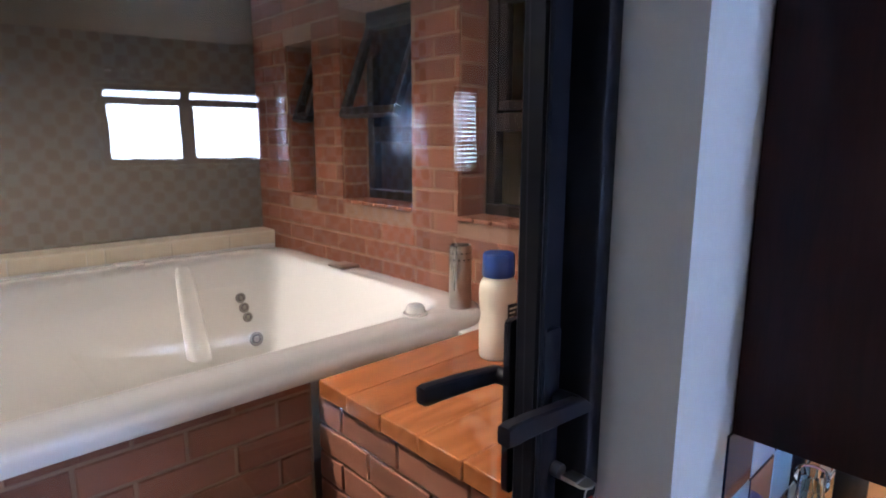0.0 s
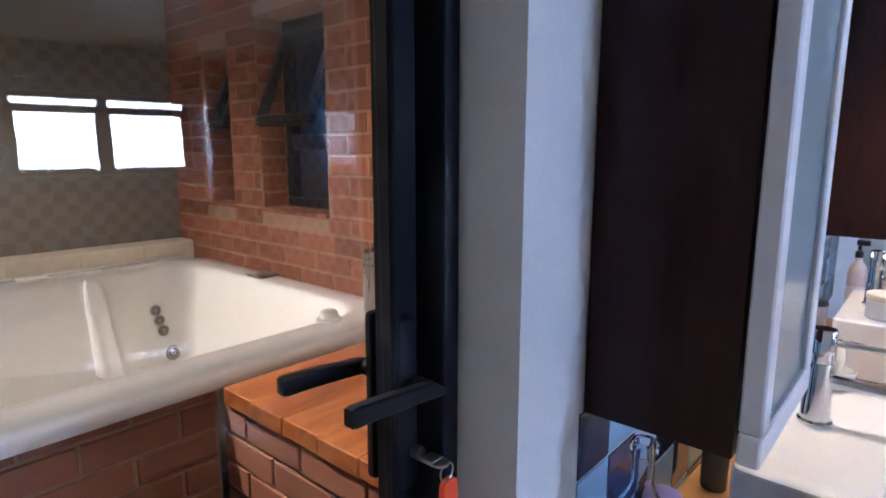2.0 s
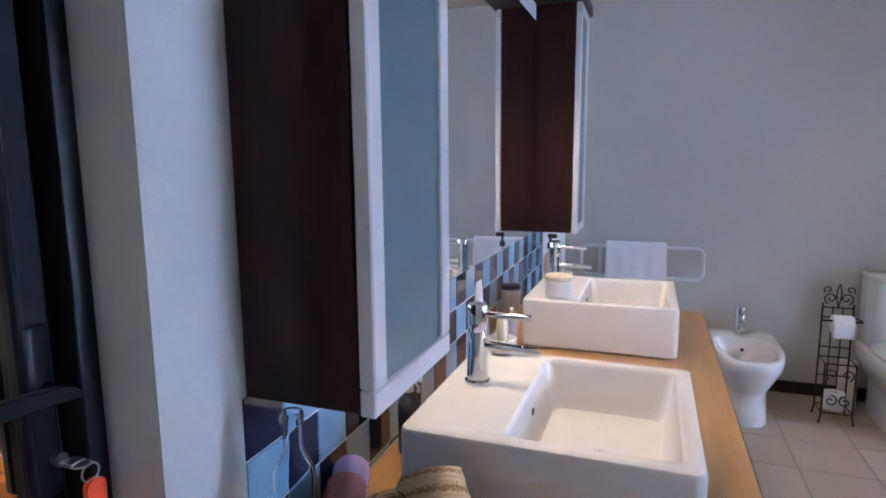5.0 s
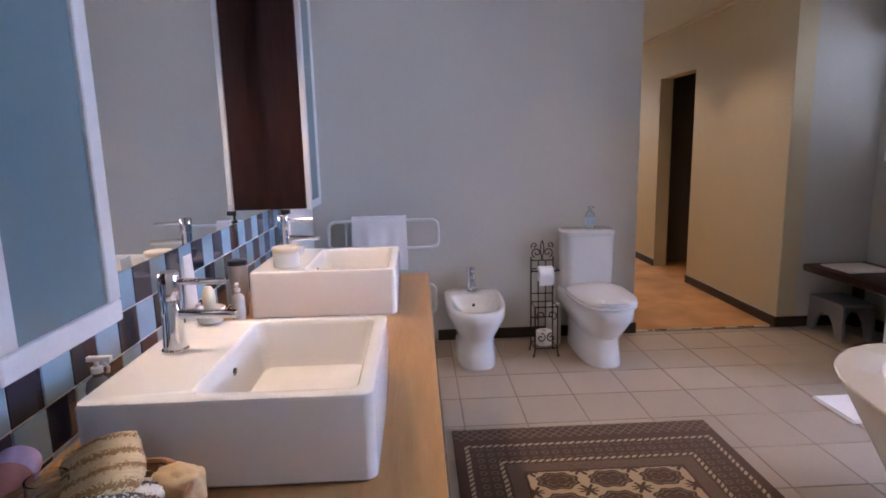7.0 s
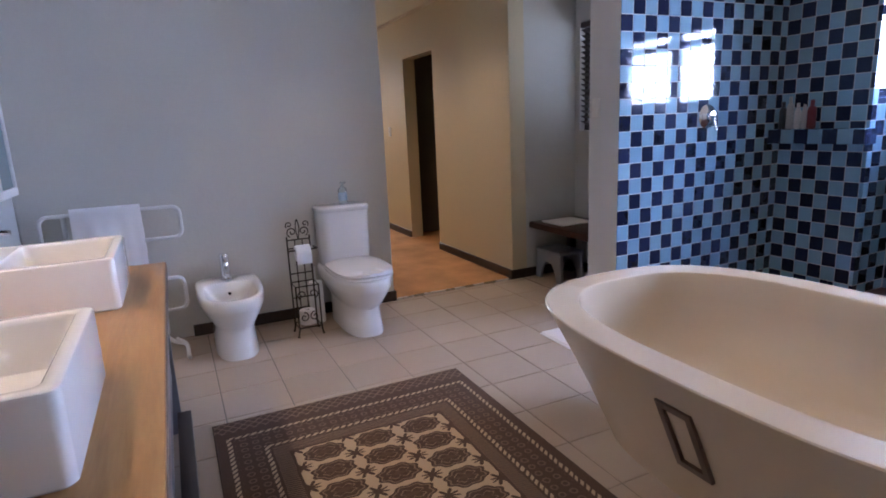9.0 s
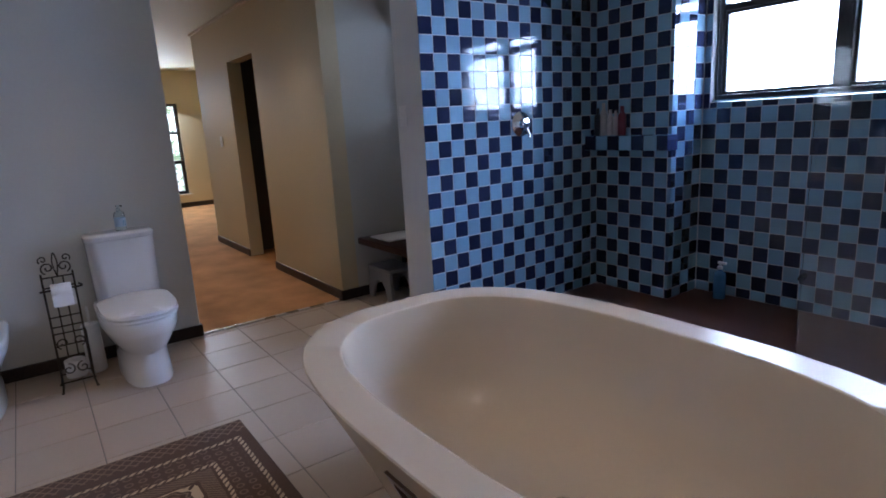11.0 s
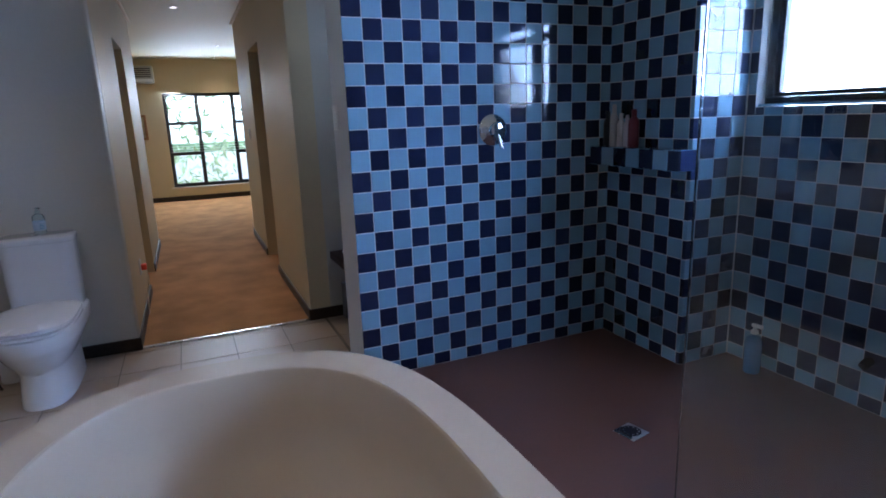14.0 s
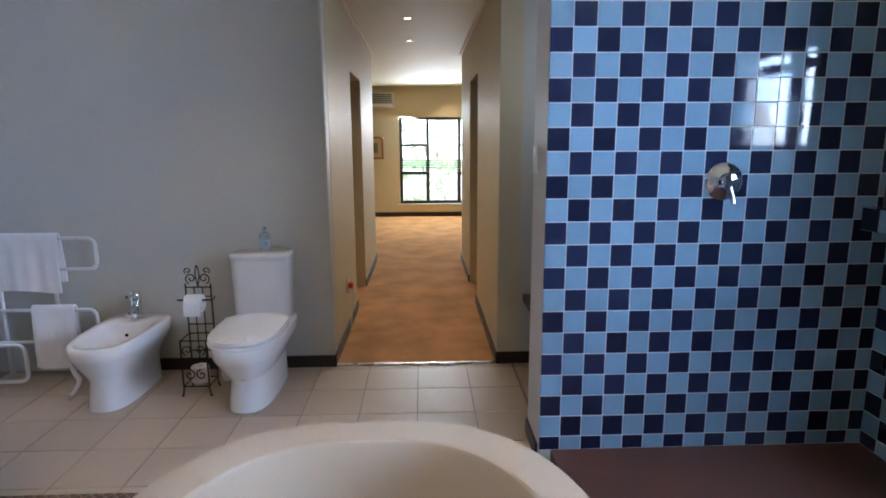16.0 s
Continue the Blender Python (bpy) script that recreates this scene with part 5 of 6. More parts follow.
TAN = stripes(surface("tan_knit", (0.66, 0.50, 0.28), 0.95, vary=0.2, scale=70, grain=0.15, gscale=320, bump=0.9, bscale=300, spec=0.1), (0.34, 0.20, 0.09), 9)
CREAMK = stripes(surface("cream_knit", (0.72, 0.68, 0.60), 0.95, vary=0.15, scale=70, grain=0.15, gscale=320, bump=0.9, bscale=300, spec=0.1), (0.12, 0.09, 0.08), 7)
mitt((0.625, 0.310, ZC + 0.085), 0.140, 0.135, CREAMK, "cream knitted bath mitt with dark stripes in the basket", (4, -6), 15, 0.6)
mitt((0.655, 0.340, ZC + 0.135), 0.125, 0.120, TAN, "tan ribbed bath mitt folded on top of the basket", (-10, -34), 25, 2.1)


def flannel(at, l, r, color, label, turn, tilt):
    """A face cloth rolled up, its spiral showing at the ends."""
    t = thing("rolled_flannel", at, label, "flannel", "rolled flannels")
    t.matrix_basis = pose(*at, 0, tilt, turn)
    bm = B()
    prof = []
    for k in range(60):
        w = 2 * math.pi * k / 20
        q = r * (0.34 + 0.66 * k / 59)
        prof.append((q * math.cos(w), q * math.sin(w)))
    prof += [(x * (1 - 0.0045 / math.hypot(x, y)), y * (1 - 0.0045 / math.hypot(x, y))) for x, y in reversed(prof)]
    rings(bm, [[(l * (u - 0.5), x * (1 + 0.05 * math.sin(9 * u)), y + r) for x, y in prof] for u in [i / 8 for i in range(9)]])
    part("cloth", bm, surface("flannel_" + label.split()[0], color, 0.95, vary=0.2, scale=40, grain=0.1, gscale=250, bump=0.9, bscale=260, spec=0.1), t, smooth=60)


flannel((0.665, 0.520, ZC + 0.018), 0.165, 0.044, (0.45, 0.20, 0.17), "dusky pink rolled face flannel beside the basket", 22, -12)
flannel((0.760, 0.555, ZC + 0.030), 0.085, 0.042, (0.52, 0.40, 0.60), "lilac rolled face flannel beside the basket", 22, -12)
lump("natural_sponge", (0.690, 0.238, ZC + 0.045), (0.038, 0.045, 0.035), surface("sponge", (0.60, 0.42, 0.22), 0.95, vary=0.2, bump=1.0, bscale=120), "tan natural sponge in the basket", "sponge", 7.7)
gj = thing("glass_jar", (0.625, 0.405, ZC + 0.0065), "small clear glass jar standing in the basket", "jar")
part("vessel", lathe(B(), [(0.034, 0), (0.038, 0.004), (0.038, 0.10), (0.030, 0.115), (0.030, 0.135), (0.027, 0.135), (0.027, 0.115), (0.034, 0.10), (0.034, 0.008), (0.01, 0.006)], 24), glass("jar_glass", 0.02, (0.93, 0.97, 0.98), 1.22), gj)

# ---- shower things ----
mx = thing("shower_mixer", (XS - 0.001, -3.81, 1.365), "round chrome shower mixer plate with a lever", "shower mixer")
mm = pose(0, 0, 0, 0, -90, 0)
bm = B()
lathe(bm, [(0.084, 0.0), (0.086, 0.004), (0.080, 0.012), (0.060, 0.022), (0.042, 0.030), (0.040, 0.055), (0.036, 0.060), (0.010, 0.064)], 36)
bmesh.ops.transform(bm, matrix=mm, verts=bm.verts)
part("plate", bm, CHROME, mx)
bm = B()
rod(bm, (-0.05, 0, 0), (-0.065, -0.02, -0.095), 0.010, 12)
part("lever", bm, CHROME, mx)
SGY = -2.985
sg = thing("shower_screen", (-1.0, SGY, ZS), "fixed clear glass shower screen behind the bathtub", "shower screen")
gl = part("glass_sheet", bx(B(), -0.49, 1.58, -0.004, 0.004, 0.002, 2.0, 0.001), CLEAR, sg, smooth=None)
gl.visible_shadow = False
part("channel", bx(B(), -0.49, 1.58, -0.009, 0.009, 0.0, 0.018, 0.002), STEEL, sg)
for k, (x, y, turn) in enumerate(((1.69, -3.90, 12), (0.487, -3.94, -8))):
    dn = thing("floor_drain", (x, y, ZS), "square steel floor drain with a round grate", "drain", "shower drains", turn)
    part("plate", bx(B(), -0.055, 0.055, -0.055, 0.055, 0.0005, 0.005, 0.002), STEEL, dn)
    part("grate", lathe(B(), [(0.042, 0.0052), (0.044, 0.008), (0.030, 0.008), (0.012, 0.0065)], 24), BLACKALU, dn, "dark round grate")
    for j in range(10):
        a = 2 * math.pi * j / 10
        part("slot", lathe(B(), [(0.004, 0.0082), (0.003, 0.0092)], 8, (0.033 * math.cos(a), 0.033 * math.sin(a), 0)), STEEL, dn)
pump_bottle("shower_bottle", (1.87, -4.88, ZS), surface("blue_clear_plastic", (0.08, 0.20, 0.36), 0.15, bump=0), WHITEPL, 0.042, 0.27, "blue plastic bottle with a pale cap on the shower floor", 0)
wp = thing("shower_outlet", (1.36, YW + 0.001, 0.30), "small dark wall outlet low on the shower wall", "outlet")
part("rose", tube(B(), [(0, 0, 0), (0, 0.03, -0.004), (0, 0.05, -0.018)], 0.020, 14), BLACKALU, wp)

LEDZ0, LEDZ1, LEDY = 1.138, 1.245, -4.47
for k, (x, r_, h_, col, lab) in enumerate(((2.70, 0.026, 0.20, (0.03, 0.03, 0.035), "black shampoo bottle"), (2.645, 0.024, 0.235, (0.45, 0.43, 0.40), "tall grey pump bottle"), (2.585, 0.022, 0.185, (0.62, 0.56, 0.52), "pale shower cream bottle"),
                                           (2.535, 0.020, 0.175, (0.50, 0.42, 0.40), "beige conditioner bottle"), (2.480, 0.030, 0.205, (0.17, 0.015, 0.03), "dark red shampoo bottle"))):
    b_ = thing("shampoo_bottle", (x, -4.555, LEDZ1 + 0.0005), lab + " on the tiled ledge", "bottle", "bottles on the shower ledge", 8 * k)
    mcol = surface("bottle_plastic_%d" % k, col, 0.3, vary=0.05, bump=0)
    bm = B()
    rings(bm, [superloop(-r_ * f, r_ * f, -r_ * 0.75 * f, r_ * 0.75 * f, z * h_, 3, 20) for f, z in ((0.9, 0), (1, 0.03), (1, 0.6), (0.9, 0.72), (0.5, 0.79))])
    part("body", bm, mcol, b_)
    part("cap", lathe(B(), [(r_ * 0.5, h_ * 0.792), (r_ * 0.5, h_ * 0.97), (r_ * 0.4, h_)], 14), mcol, b_)

sw = thing("light_switch", (2.975, -2.999, 1.46), "white rocker light switch plate on the pier", "light switch")
part("plate", bx(B(), -0.036, 0.036, 0.0005, 0.010, -0.062, 0.062, 0.003), WHITEPL, sw)
for z in (-0.022, 0.022):
    part("rocker", bx(B(), -0.012, 0.012, 0.0105, 0.014, z - 0.014, z + 0.014, 0.0015), WHITEPL, sw)

# ---- nook ----
bn = thing("nook_bench", (3.62, -3.40, 0), "low dark-stained wooden bench in the nook", "bench")
part("seat", bx(B(), -0.46, 0.405, -0.235, 0.27, 0.455, 0.510, 0.008), WENGE, bn)
for x in (-0.40, 0.34):
    part("leg", bx(B(), x, x + 0.06, -0.20, -0.14, 0, 0.4545, 0.004), WENGE, bn)
tw = thing("folded_cloth", (3.78, -3.36, 0.5105), "folded pale cloth on the dark bench", "cloth")
part("cloth", bx(B(), -0.15, 0.15, -0.16, 0.16, 0.0, 0.014, 0.006), TOWEL, tw)
st = thing("step_stool", (3.84, -3.32, 0), "grey plastic step stool with arched sides under the bench", "stool")
GREYPL = surface("grey_plastic", (0.20, 0.20, 0.21), 0.45, vary=0.05, bump=0.05)
part("top", bx(B(), -0.19, 0.17, -0.13, 0.13, 0.245, 0.275, 0.010), GREYPL, st)
for sy in (-1, 1):
    bm = B()
    prof = [(-0.20, 0), (-0.13, 0), (-0.10, 0.10), (-0.05, 0.16), (0.03, 0.16), (0.08, 0.10), (0.11, 0), (0.18, 0), (0.165, 0.2445), (-0.185, 0.2445)]
    rings(bm, [[(x, sy * 0.112 - 0.012, z) for x, z in prof], [(x, sy * 0.112 + 0.012, z) for x, z in prof]])
    part("side", bm, GREYPL, st, smooth=30)

# ---- passage and bedroom ----
ac = thing("air_conditioner", (XB - 0.001, -1.47, 2.21), "grey-white split air conditioner high on the bedroom wall", "air conditioner")
part("casing", bx(B(), -0.20, -0.001, -0.42, 0.22, 0.0, 0.30, 0.02), surface("aircon_plastic", (0.42, 0.42, 0.38), 0.4, bump=0.02), ac)
for k in range(5):
    part("louvre", bx(B(), -0.208, -0.2005, -0.38, 0.18, 0.10 + 0.035 * k, 0.118 + 0.035 * k, 0.002), DARKALU, ac)
part("flap", bx(B(), -0.206, -0.2005, -0.40, 0.20, 0.02, 0.07, 0.003), WHITEPL, ac)
pic = thing("picture", (XB - 0.001, -1.46, 1.19), "small framed landscape picture with a wide brown mount", "picture")
part("frame", bar_frame(B(), "x", -0.03, -0.001, -0.20, 0.20, 0.0, 0.46, 0.045), WICKER, pic)
part("mount", bx(B(), -0.012, -0.006, -0.154, 0.154, 0.046, 0.414), surface("mount_card", (0.50, 0.42, 0.26), 0.8, bump=0), pic)
part("painting", bx(B(), -0.016, -0.0125, -0.08, 0.08, 0.13, 0.33), surface("dim_painting", (0.20, 0.19, 0.14), 0.7, vary=0.6, scale=14, bump=0), pic)
# bathroom entries other than (1.60, -2.62) are unseen, added for warm fill
for k, (x, y) in enumerate(((5.66, -2.33), (6.85, -2.32), (11.85, -2.95), (10.05, -2.91), (4.50, -2.33), (1.60, -2.62), (3.20, -1.20), (0.40, -2.62), (-0.6, -1.2))):
    dl = thing("downlight", (x, y, H), "small round recessed ceiling downlight", "downlight", "ceiling downlights")
    part("ring", lathe(B(), [(0.030, -0.002), (0.046, -0.002), (0.048, -0.006), (0.040, -0.009), (0.030, -0.004)], 24, cap0=False, cap1=False), WHITEALU, dl)
    part("lens", lathe(B(), [(0.030, -0.004), (0.022, -0.0045)], 20), LAMPGLOW, dl)
    wt_ = HALL_W if k < 5 else 42 if y == -2.62 else BATH_W
    spot("downlight_lamp", (x, y, H - 0.012), wt_, WARM, 100, 0.9)
pl = thing("night_light", (4.80, YL - 0.001, 0.395), "white plug socket with a red-orange plug-in light", "night light")
part("socket", bx(B(), -0.055, 0.055, -0.010, -0.0005, -0.055, 0.055, 0.003), WHITEPL, pl)
part("plug", bx(B(), -0.028, 0.028, -0.050, -0.0105, -0.025, 0.020, 0.008), ORANGE, pl, "red-orange plug")
part("lead", tube(B(), curve_pts([(0, -0.045, -0.025), (0.01, -0.05, -0.12), (0.02, -0.03, -0.20), (0.0, -0.02, -0.386)], 6), 0.0035, 6), WHITEPL, pl)
s2 = thing("passage_switch", (6.98, YR + 0.0005, 1.32), "white switch plate on the passage wall", "light switch")
part("plate", bx(B(), -0.04, 0.04, 0.0005, 0.010, -0.06, 0.06, 0.003), WHITEPL, s2)
part("rocker", bx(B(), -0.015, 0.015, 0.0105, 0.014, -0.025, 0.025, 0.0015), WHITEPL, s2)

# ---- jacuzzi room ----
JZ = 0.945
jc = thing("jacuzzi", (0, 0, 0), "large cream acrylic whirlpool bath set in brickwork", "whirlpool bath")
JX1, JY0, JY1 = BRX - 0.004, 1.655, 3.40
def jl(i, z, r, n=10):
    x0, x1, y0, y1 = -1.30 + i, JX1 - 0.72 * i, JY0 + i, JY1 - i
    return [((x0 + x1) / 2 + a, (y0 + y1) / 2 + c, z) for a, c in rounded(x1 - x0, y1 - y0, max(0.05, r), n)]
bm = B()
rings(bm, [jl(0.004, JZ - 0.052, 0.22), jl(0.0, JZ - 0.046, 0.22), jl(0.0, JZ - 0.018, 0.22), jl(0.006, JZ - 0.006, 0.215), jl(0.02, JZ, 0.21), jl(0.15, JZ + 0.002, 0.15), jl(0.17, JZ - 0.006, 0.15), jl(0.185, JZ - 0.03, 0.15),
           jl(0.26, 0.66, 0.12), jl(0.315, 0.46, 0.12), jl(0.36, 0.42, 0.14), jl(0.48, 0.415, 0.16), jl(0.52, 0.39, 0.16), jl(0.58, 0.26, 0.14), jl(0.64, 0.22, 0.12)], False, True)
part("shell", bm, ACRYLIC, jc, smooth=60)
for k, x in enumerate((0.74, -0.55)):
    bm = B()
    rings(bm, [superloop(x - 0.055 + i, x + 0.055 - i, JY1 - d, JY1 - 0.15, z, 2.6, 24) for i, d, z in ((0.0, 0.40, 0.50), (0.004, 0.33, 0.66), (0.010, 0.27, 0.80), (0.018, 0.23, 0.90), (0.03, 0.21, 0.925))])
    part("seat_ridge", bm, ACRYLIC, jc, smooth=60)
JETM = surface("jet_metal", (0.30, 0.27, 0.24), 0.3, metal=0.8, bump=0)
def jet(x, y, z, r):
    o = part("jet", B(), JETM, jc)
    bm = B()
    lathe(bm, [(r, 0), (r * 1.02, 0.004), (r * 0.8, 0.008), (r * 0.65, 0.004), (r * 0.4, 0.005), (r * 0.35, 0.010), (r * 0.1, 0.011)], 20)
    o.data = mesh_of("jet", bm, JETM, 40)
    o.matrix_basis = pose(x, y, z, 82, 0, 0)
    bm = B()
    lathe(bm, [(r * 0.62, 0.0042), (r * 0.45, 0.0048)], 16)
    q = part("nozzle", bm, BLACKALU, o)
for x, z, r in ((0.985, 0.74, 0.026), (0.994, 0.69, 0.026), (1.004, 0.64, 0.026), (1.028, 0.525, 0.036), (-0.08, 0.75, 0.034)):
    jet(x, JY1 - 0.195 - (JZ - 0.03 - z) * 0.28 - (0.020 if x > 0.5 else 0.006), z, r)
for at, tu in (((1.262, 2.60, JZ + 0.003), 0), ((0.53, JY1 - 0.09, JZ + 0.003), 90)):
    hb = part("air_control", bx(B(), -0.05, 0.05, -0.06, 0.06, 0, 0.012, 0.005), JETM if not tu else ACRYLIC, jc)
    hb.matrix_basis = pose(*at, 0, 0, tu)
bm = B()
lathe(bm, [(0.042, 0), (0.044, 0.006), (0.034, 0.010), (0.030, 0.030), (0.022, 0.036), (0.006, 0.037)], 24)
part("control_knob", bm, ACRYLIC, jc, at=(1.02, 1.80, JZ + 0.003))
setting("jacuzzi_support", bx(B(), -1.28, JX1 - 0.02, 1.75, 3.38, 0.0, 0.20), MORTAR, "brick plinth carrying the whirlpool bath", "plinth")
setting("jacuzzi_front_wall", bx(B(), -1.30, 0.545, 1.688, 1.748, 0.0, JZ - 0.053), MORTAR, "low brick wall facing the whirlpool bath", "wall")
setting("ledge_side_wall", bx(B(), 0.555, 0.635, 0.82, 1.66, 0.0, 0.862), MORTAR, "low brick wall carrying the wooden ledge", "wall")
setting("ledge_fill", bx(B(), 0.636, BRX - 0.012, 0.82, 1.62, 0.0, 0.862), MORTAR, "mortar core below the wooden ledge", "plinth")
setting("corner_deck", bx(B(), 1.08, BRX - 0.012, 1.6225, 1.80, 0.60, 0.862 + 0.046), ACRYLIC, "cream corner deck beside the ledge", "trim")
ld = thing("wooden_ledge", (0.53, 0.82, 0.864), "varnished orange pine plank ledge on brickwork", "ledge")
for k in range(6):
    y0 = k * 0.1345
    bm = B()
    bx(bm, 0.0 + 0.002 * (k % 2), BRX - 0.012 - 0.53, y0, y0 + 0.1325, 0.0, 0.046, 0.003, 1)
    part("plank", bm, LEDGEWOOD, ld)
cn = thing("steel_canister", (1.20, 1.765, 0.9085), "brushed steel cylindrical canister with punched holes", "canister")
part("can", lathe(B(), [(0.040, 0.012), (0.040, 0.262), (0.038, 0.264), (0.036, 0.262), (0.036, 0.02)], 28, cap1=False), STEEL, cn)
part("base", lathe(B(), [(0.041, 0), (0.042, 0.003), (0.042, 0.0115), (0.040, 0.0118)], 28), BLACKPL, cn, "black base ring")
# punched holes are black studs, the shade inside them given by colour
for row, z in enumerate((0.238, 0.215)):
    for j in range(14):
        a = 2 * math.pi * (j + 0.5 * row) / 14
        bm = B()
        rod(bm, (0.0385 * math.cos(a), 0.0385 * math.sin(a), z), (0.0406 * math.cos(a), 0.0406 * math.sin(a), z), 0.004, 8)
        part("hole", bm, BLACKPL, cn)
bl = thing("cleaner_bottle", (1.01, 1.42, 0.9105), "cream plastic cleaner bottle with a blue cap and moulded grip", "bottle")
CREAMPL = surface("cream_plastic", (0.72, 0.66, 0.50), 0.35, vary=0.04, bump=0.03)
bm = B()
rings(bm, [superloop(-rx, rx, -ry, ry, z, 2.6, 28) for rx, ry, z in ((0.050, 0.040, 0), (0.055, 0.044, 0.008), (0.056, 0.045, 0.09), (0.050, 0.042, 0.13), (0.055, 0.045, 0.17), (0.057, 0.046, 0.205), (0.050, 0.044, 0.225), (0.040, 0.040, 0.236), (0.038, 0.038, 0.240))])
part("body", bm, CREAMPL, bl, smooth=60)
bm = B()
lathe(bm, [(0.044, 0.241), (0.047, 0.246), (0.046, 0.300), (0.042, 0.308), (0.03, 0.310)], 28)
part("cap", bm, surface("blue_cap", (0.015, 0.045, 0.20), 0.35, vary=0.1, bump=0.05), bl, "dark blue screw cap")
part("label", bx(B(), -0.010, 0.034, -0.0475, -0.046, 0.115, 0.165, 0.0005), BLACKPL, bl, "small dark printed label")
bm = B()
for k in range(3):
    bx(bm, -0.004, 0.026 - 0.006 * k, -0.0484, -0.0476, 0.150 - 0.013 * k, 0.155 - 0.013 * k)
part("print", bm, CREAMPL, bl, smooth=None)
# cream tiles of the step behind the bath
STEPTILE = surface("cream_step_tile", (0.60, 0.52, 0.38), 0.35, vary=0.08, scale=7, bump=0.05, pieces=0.06)
step = setting("jacuzzi_step", bx(B(), JX0 + 0.005, BRX - 0.003, JY1 + 0.004, BRY1 - 0.002, 0.0, 1.022), TILE_GROUT, "tiled step behind the whirlpool bath", "trim")
x = BRX - 0.006
wds = [0.27, 0.30, 0.30, 0.075, 0.30, 0.30, 0.30, 0.30, 0.30]
for wdt in wds:
    part("tile", bx(B(), x - wdt + 0.003, x, JY1 - 0.004, JY1 + 0.003, 0.952, 1.020, 0.0015, 1), STEPTILE, step)
    part("tile", bx(B(), x - wdt + 0.003, x, JY1 - 0.004, BRY1 - 0.004, 1.0225, 1.029, 0.0015, 1), STEPTILE, step)
    x -= wdt
# two unseen lamps added as warm fill for the bath and the ledge
jl_ = thing("jacuzzi_downlight", (-0.35, 2.05, 2.55), "unseen warm fill light added over the whirlpool bath", "downlight")
part("lens", lathe(B(), [(0.035, -0.004), (0.02, -0.005)], 20), LAMPGLOW, jl_)
spot("jacuzzi_lamp", (-0.35, 2.05, 2.53), JAC_W, (1.0, 0.80, 0.56), 130, 0.8, (-0.15, 2.15, 0.9))
jl2 = thing("jacuzzi_downlight", (0.55, 1.25, 2.55), "unseen warm fill light added over the wooden ledge", "downlight")
part("lens", lathe(B(), [(0.035, -0.004), (0.02, -0.005)], 20), LAMPGLOW, jl2)
spot("jacuzzi_lamp", (0.55, 1.25, 2.53), JAC_W * 0.12, (1.0, 0.80, 0.56), 130, 0.8, (0.75, 1.7, 0.9))

# ---- tiles and bricks ----
mesh_cache = {}
tilt_rnd = random.Random(11)


def slab_mesh(w, h, t, ch, material):
    """A chamfered plate in the x-z plane, its face towards -y."""
    k = (round(w, 4), round(h, 4), t, ch, material.name)
    if k not in mesh_cache:
        bm = B()
        o = [(0, 0, 0), (w, 0, 0), (w, 0, h), (0, 0, h)]
        m1 = [(x, -(t - ch), z) for x, y, z in o]
        m2 = [(ch, -t, ch), (w - ch, -t, ch), (w - ch, -t, h - ch), (ch, -t, h - ch)]
        rings(bm, [o, m1, m2], False, True)
        mesh_cache[k] = mesh_of("piece", bm, material)
    return mesh_cache[k]


def lay(parent, name, rot, org, cells, t, ch, limit, rest_material, rest_name):
    """Pieces on a plane: cells of (u, z, w, h, material), the first ones as parts, the rest joined."""
    m0 = pose(*org, 0, 0, rot)
    for u, z, w, h, mat in cells[:limit]:
        ob = new(name, slab_mesh(w, h, t, ch, mat))
        ob.matrix_basis = m0 @ Matrix.Translation((u, 0, z)) @ pose(0, 0, 0, tilt_rnd.uniform(-0.09, 0.09), 0, tilt_rnd.uniform(-0.09, 0.09))
        ob.parent = parent
    rest = cells[limit:]
    if rest:
        verts, faces, mi, mats = [], [], [], []
        for u, z, w, h, mat in rest:
            if mat not in mats:
                mats.append(mat)
            k = len(verts)
            for d, i in ((0, 0), (t - ch, 0), (t, ch)):
                for a, c in ((i, i), (w - i, i), (w - i, h - i), (i, h - i)):
                    verts.append(m0 @ Vector((u + a, -d, z + c)))
            for r in (0, 4):
                for j in range(4):
                    faces.append((k + r + j, k + r + (j + 1) % 4, k + r + 4 + (j + 1) % 4, k + r + 4 + j))
            faces.append((k + 8, k + 9, k + 10, k + 11))
            mi += [mats.index(mat)] * 9
        me = bpy.data.meshes.new(rest_name)
        me.from_pydata(verts, [], faces)
        for mat in mats:
            me.materials.append(mat)
        me.polygons.foreach_set("material_index", mi)
        ob = tagged(new(rest_name, me), kind="stuff")
        ob.parent = parent


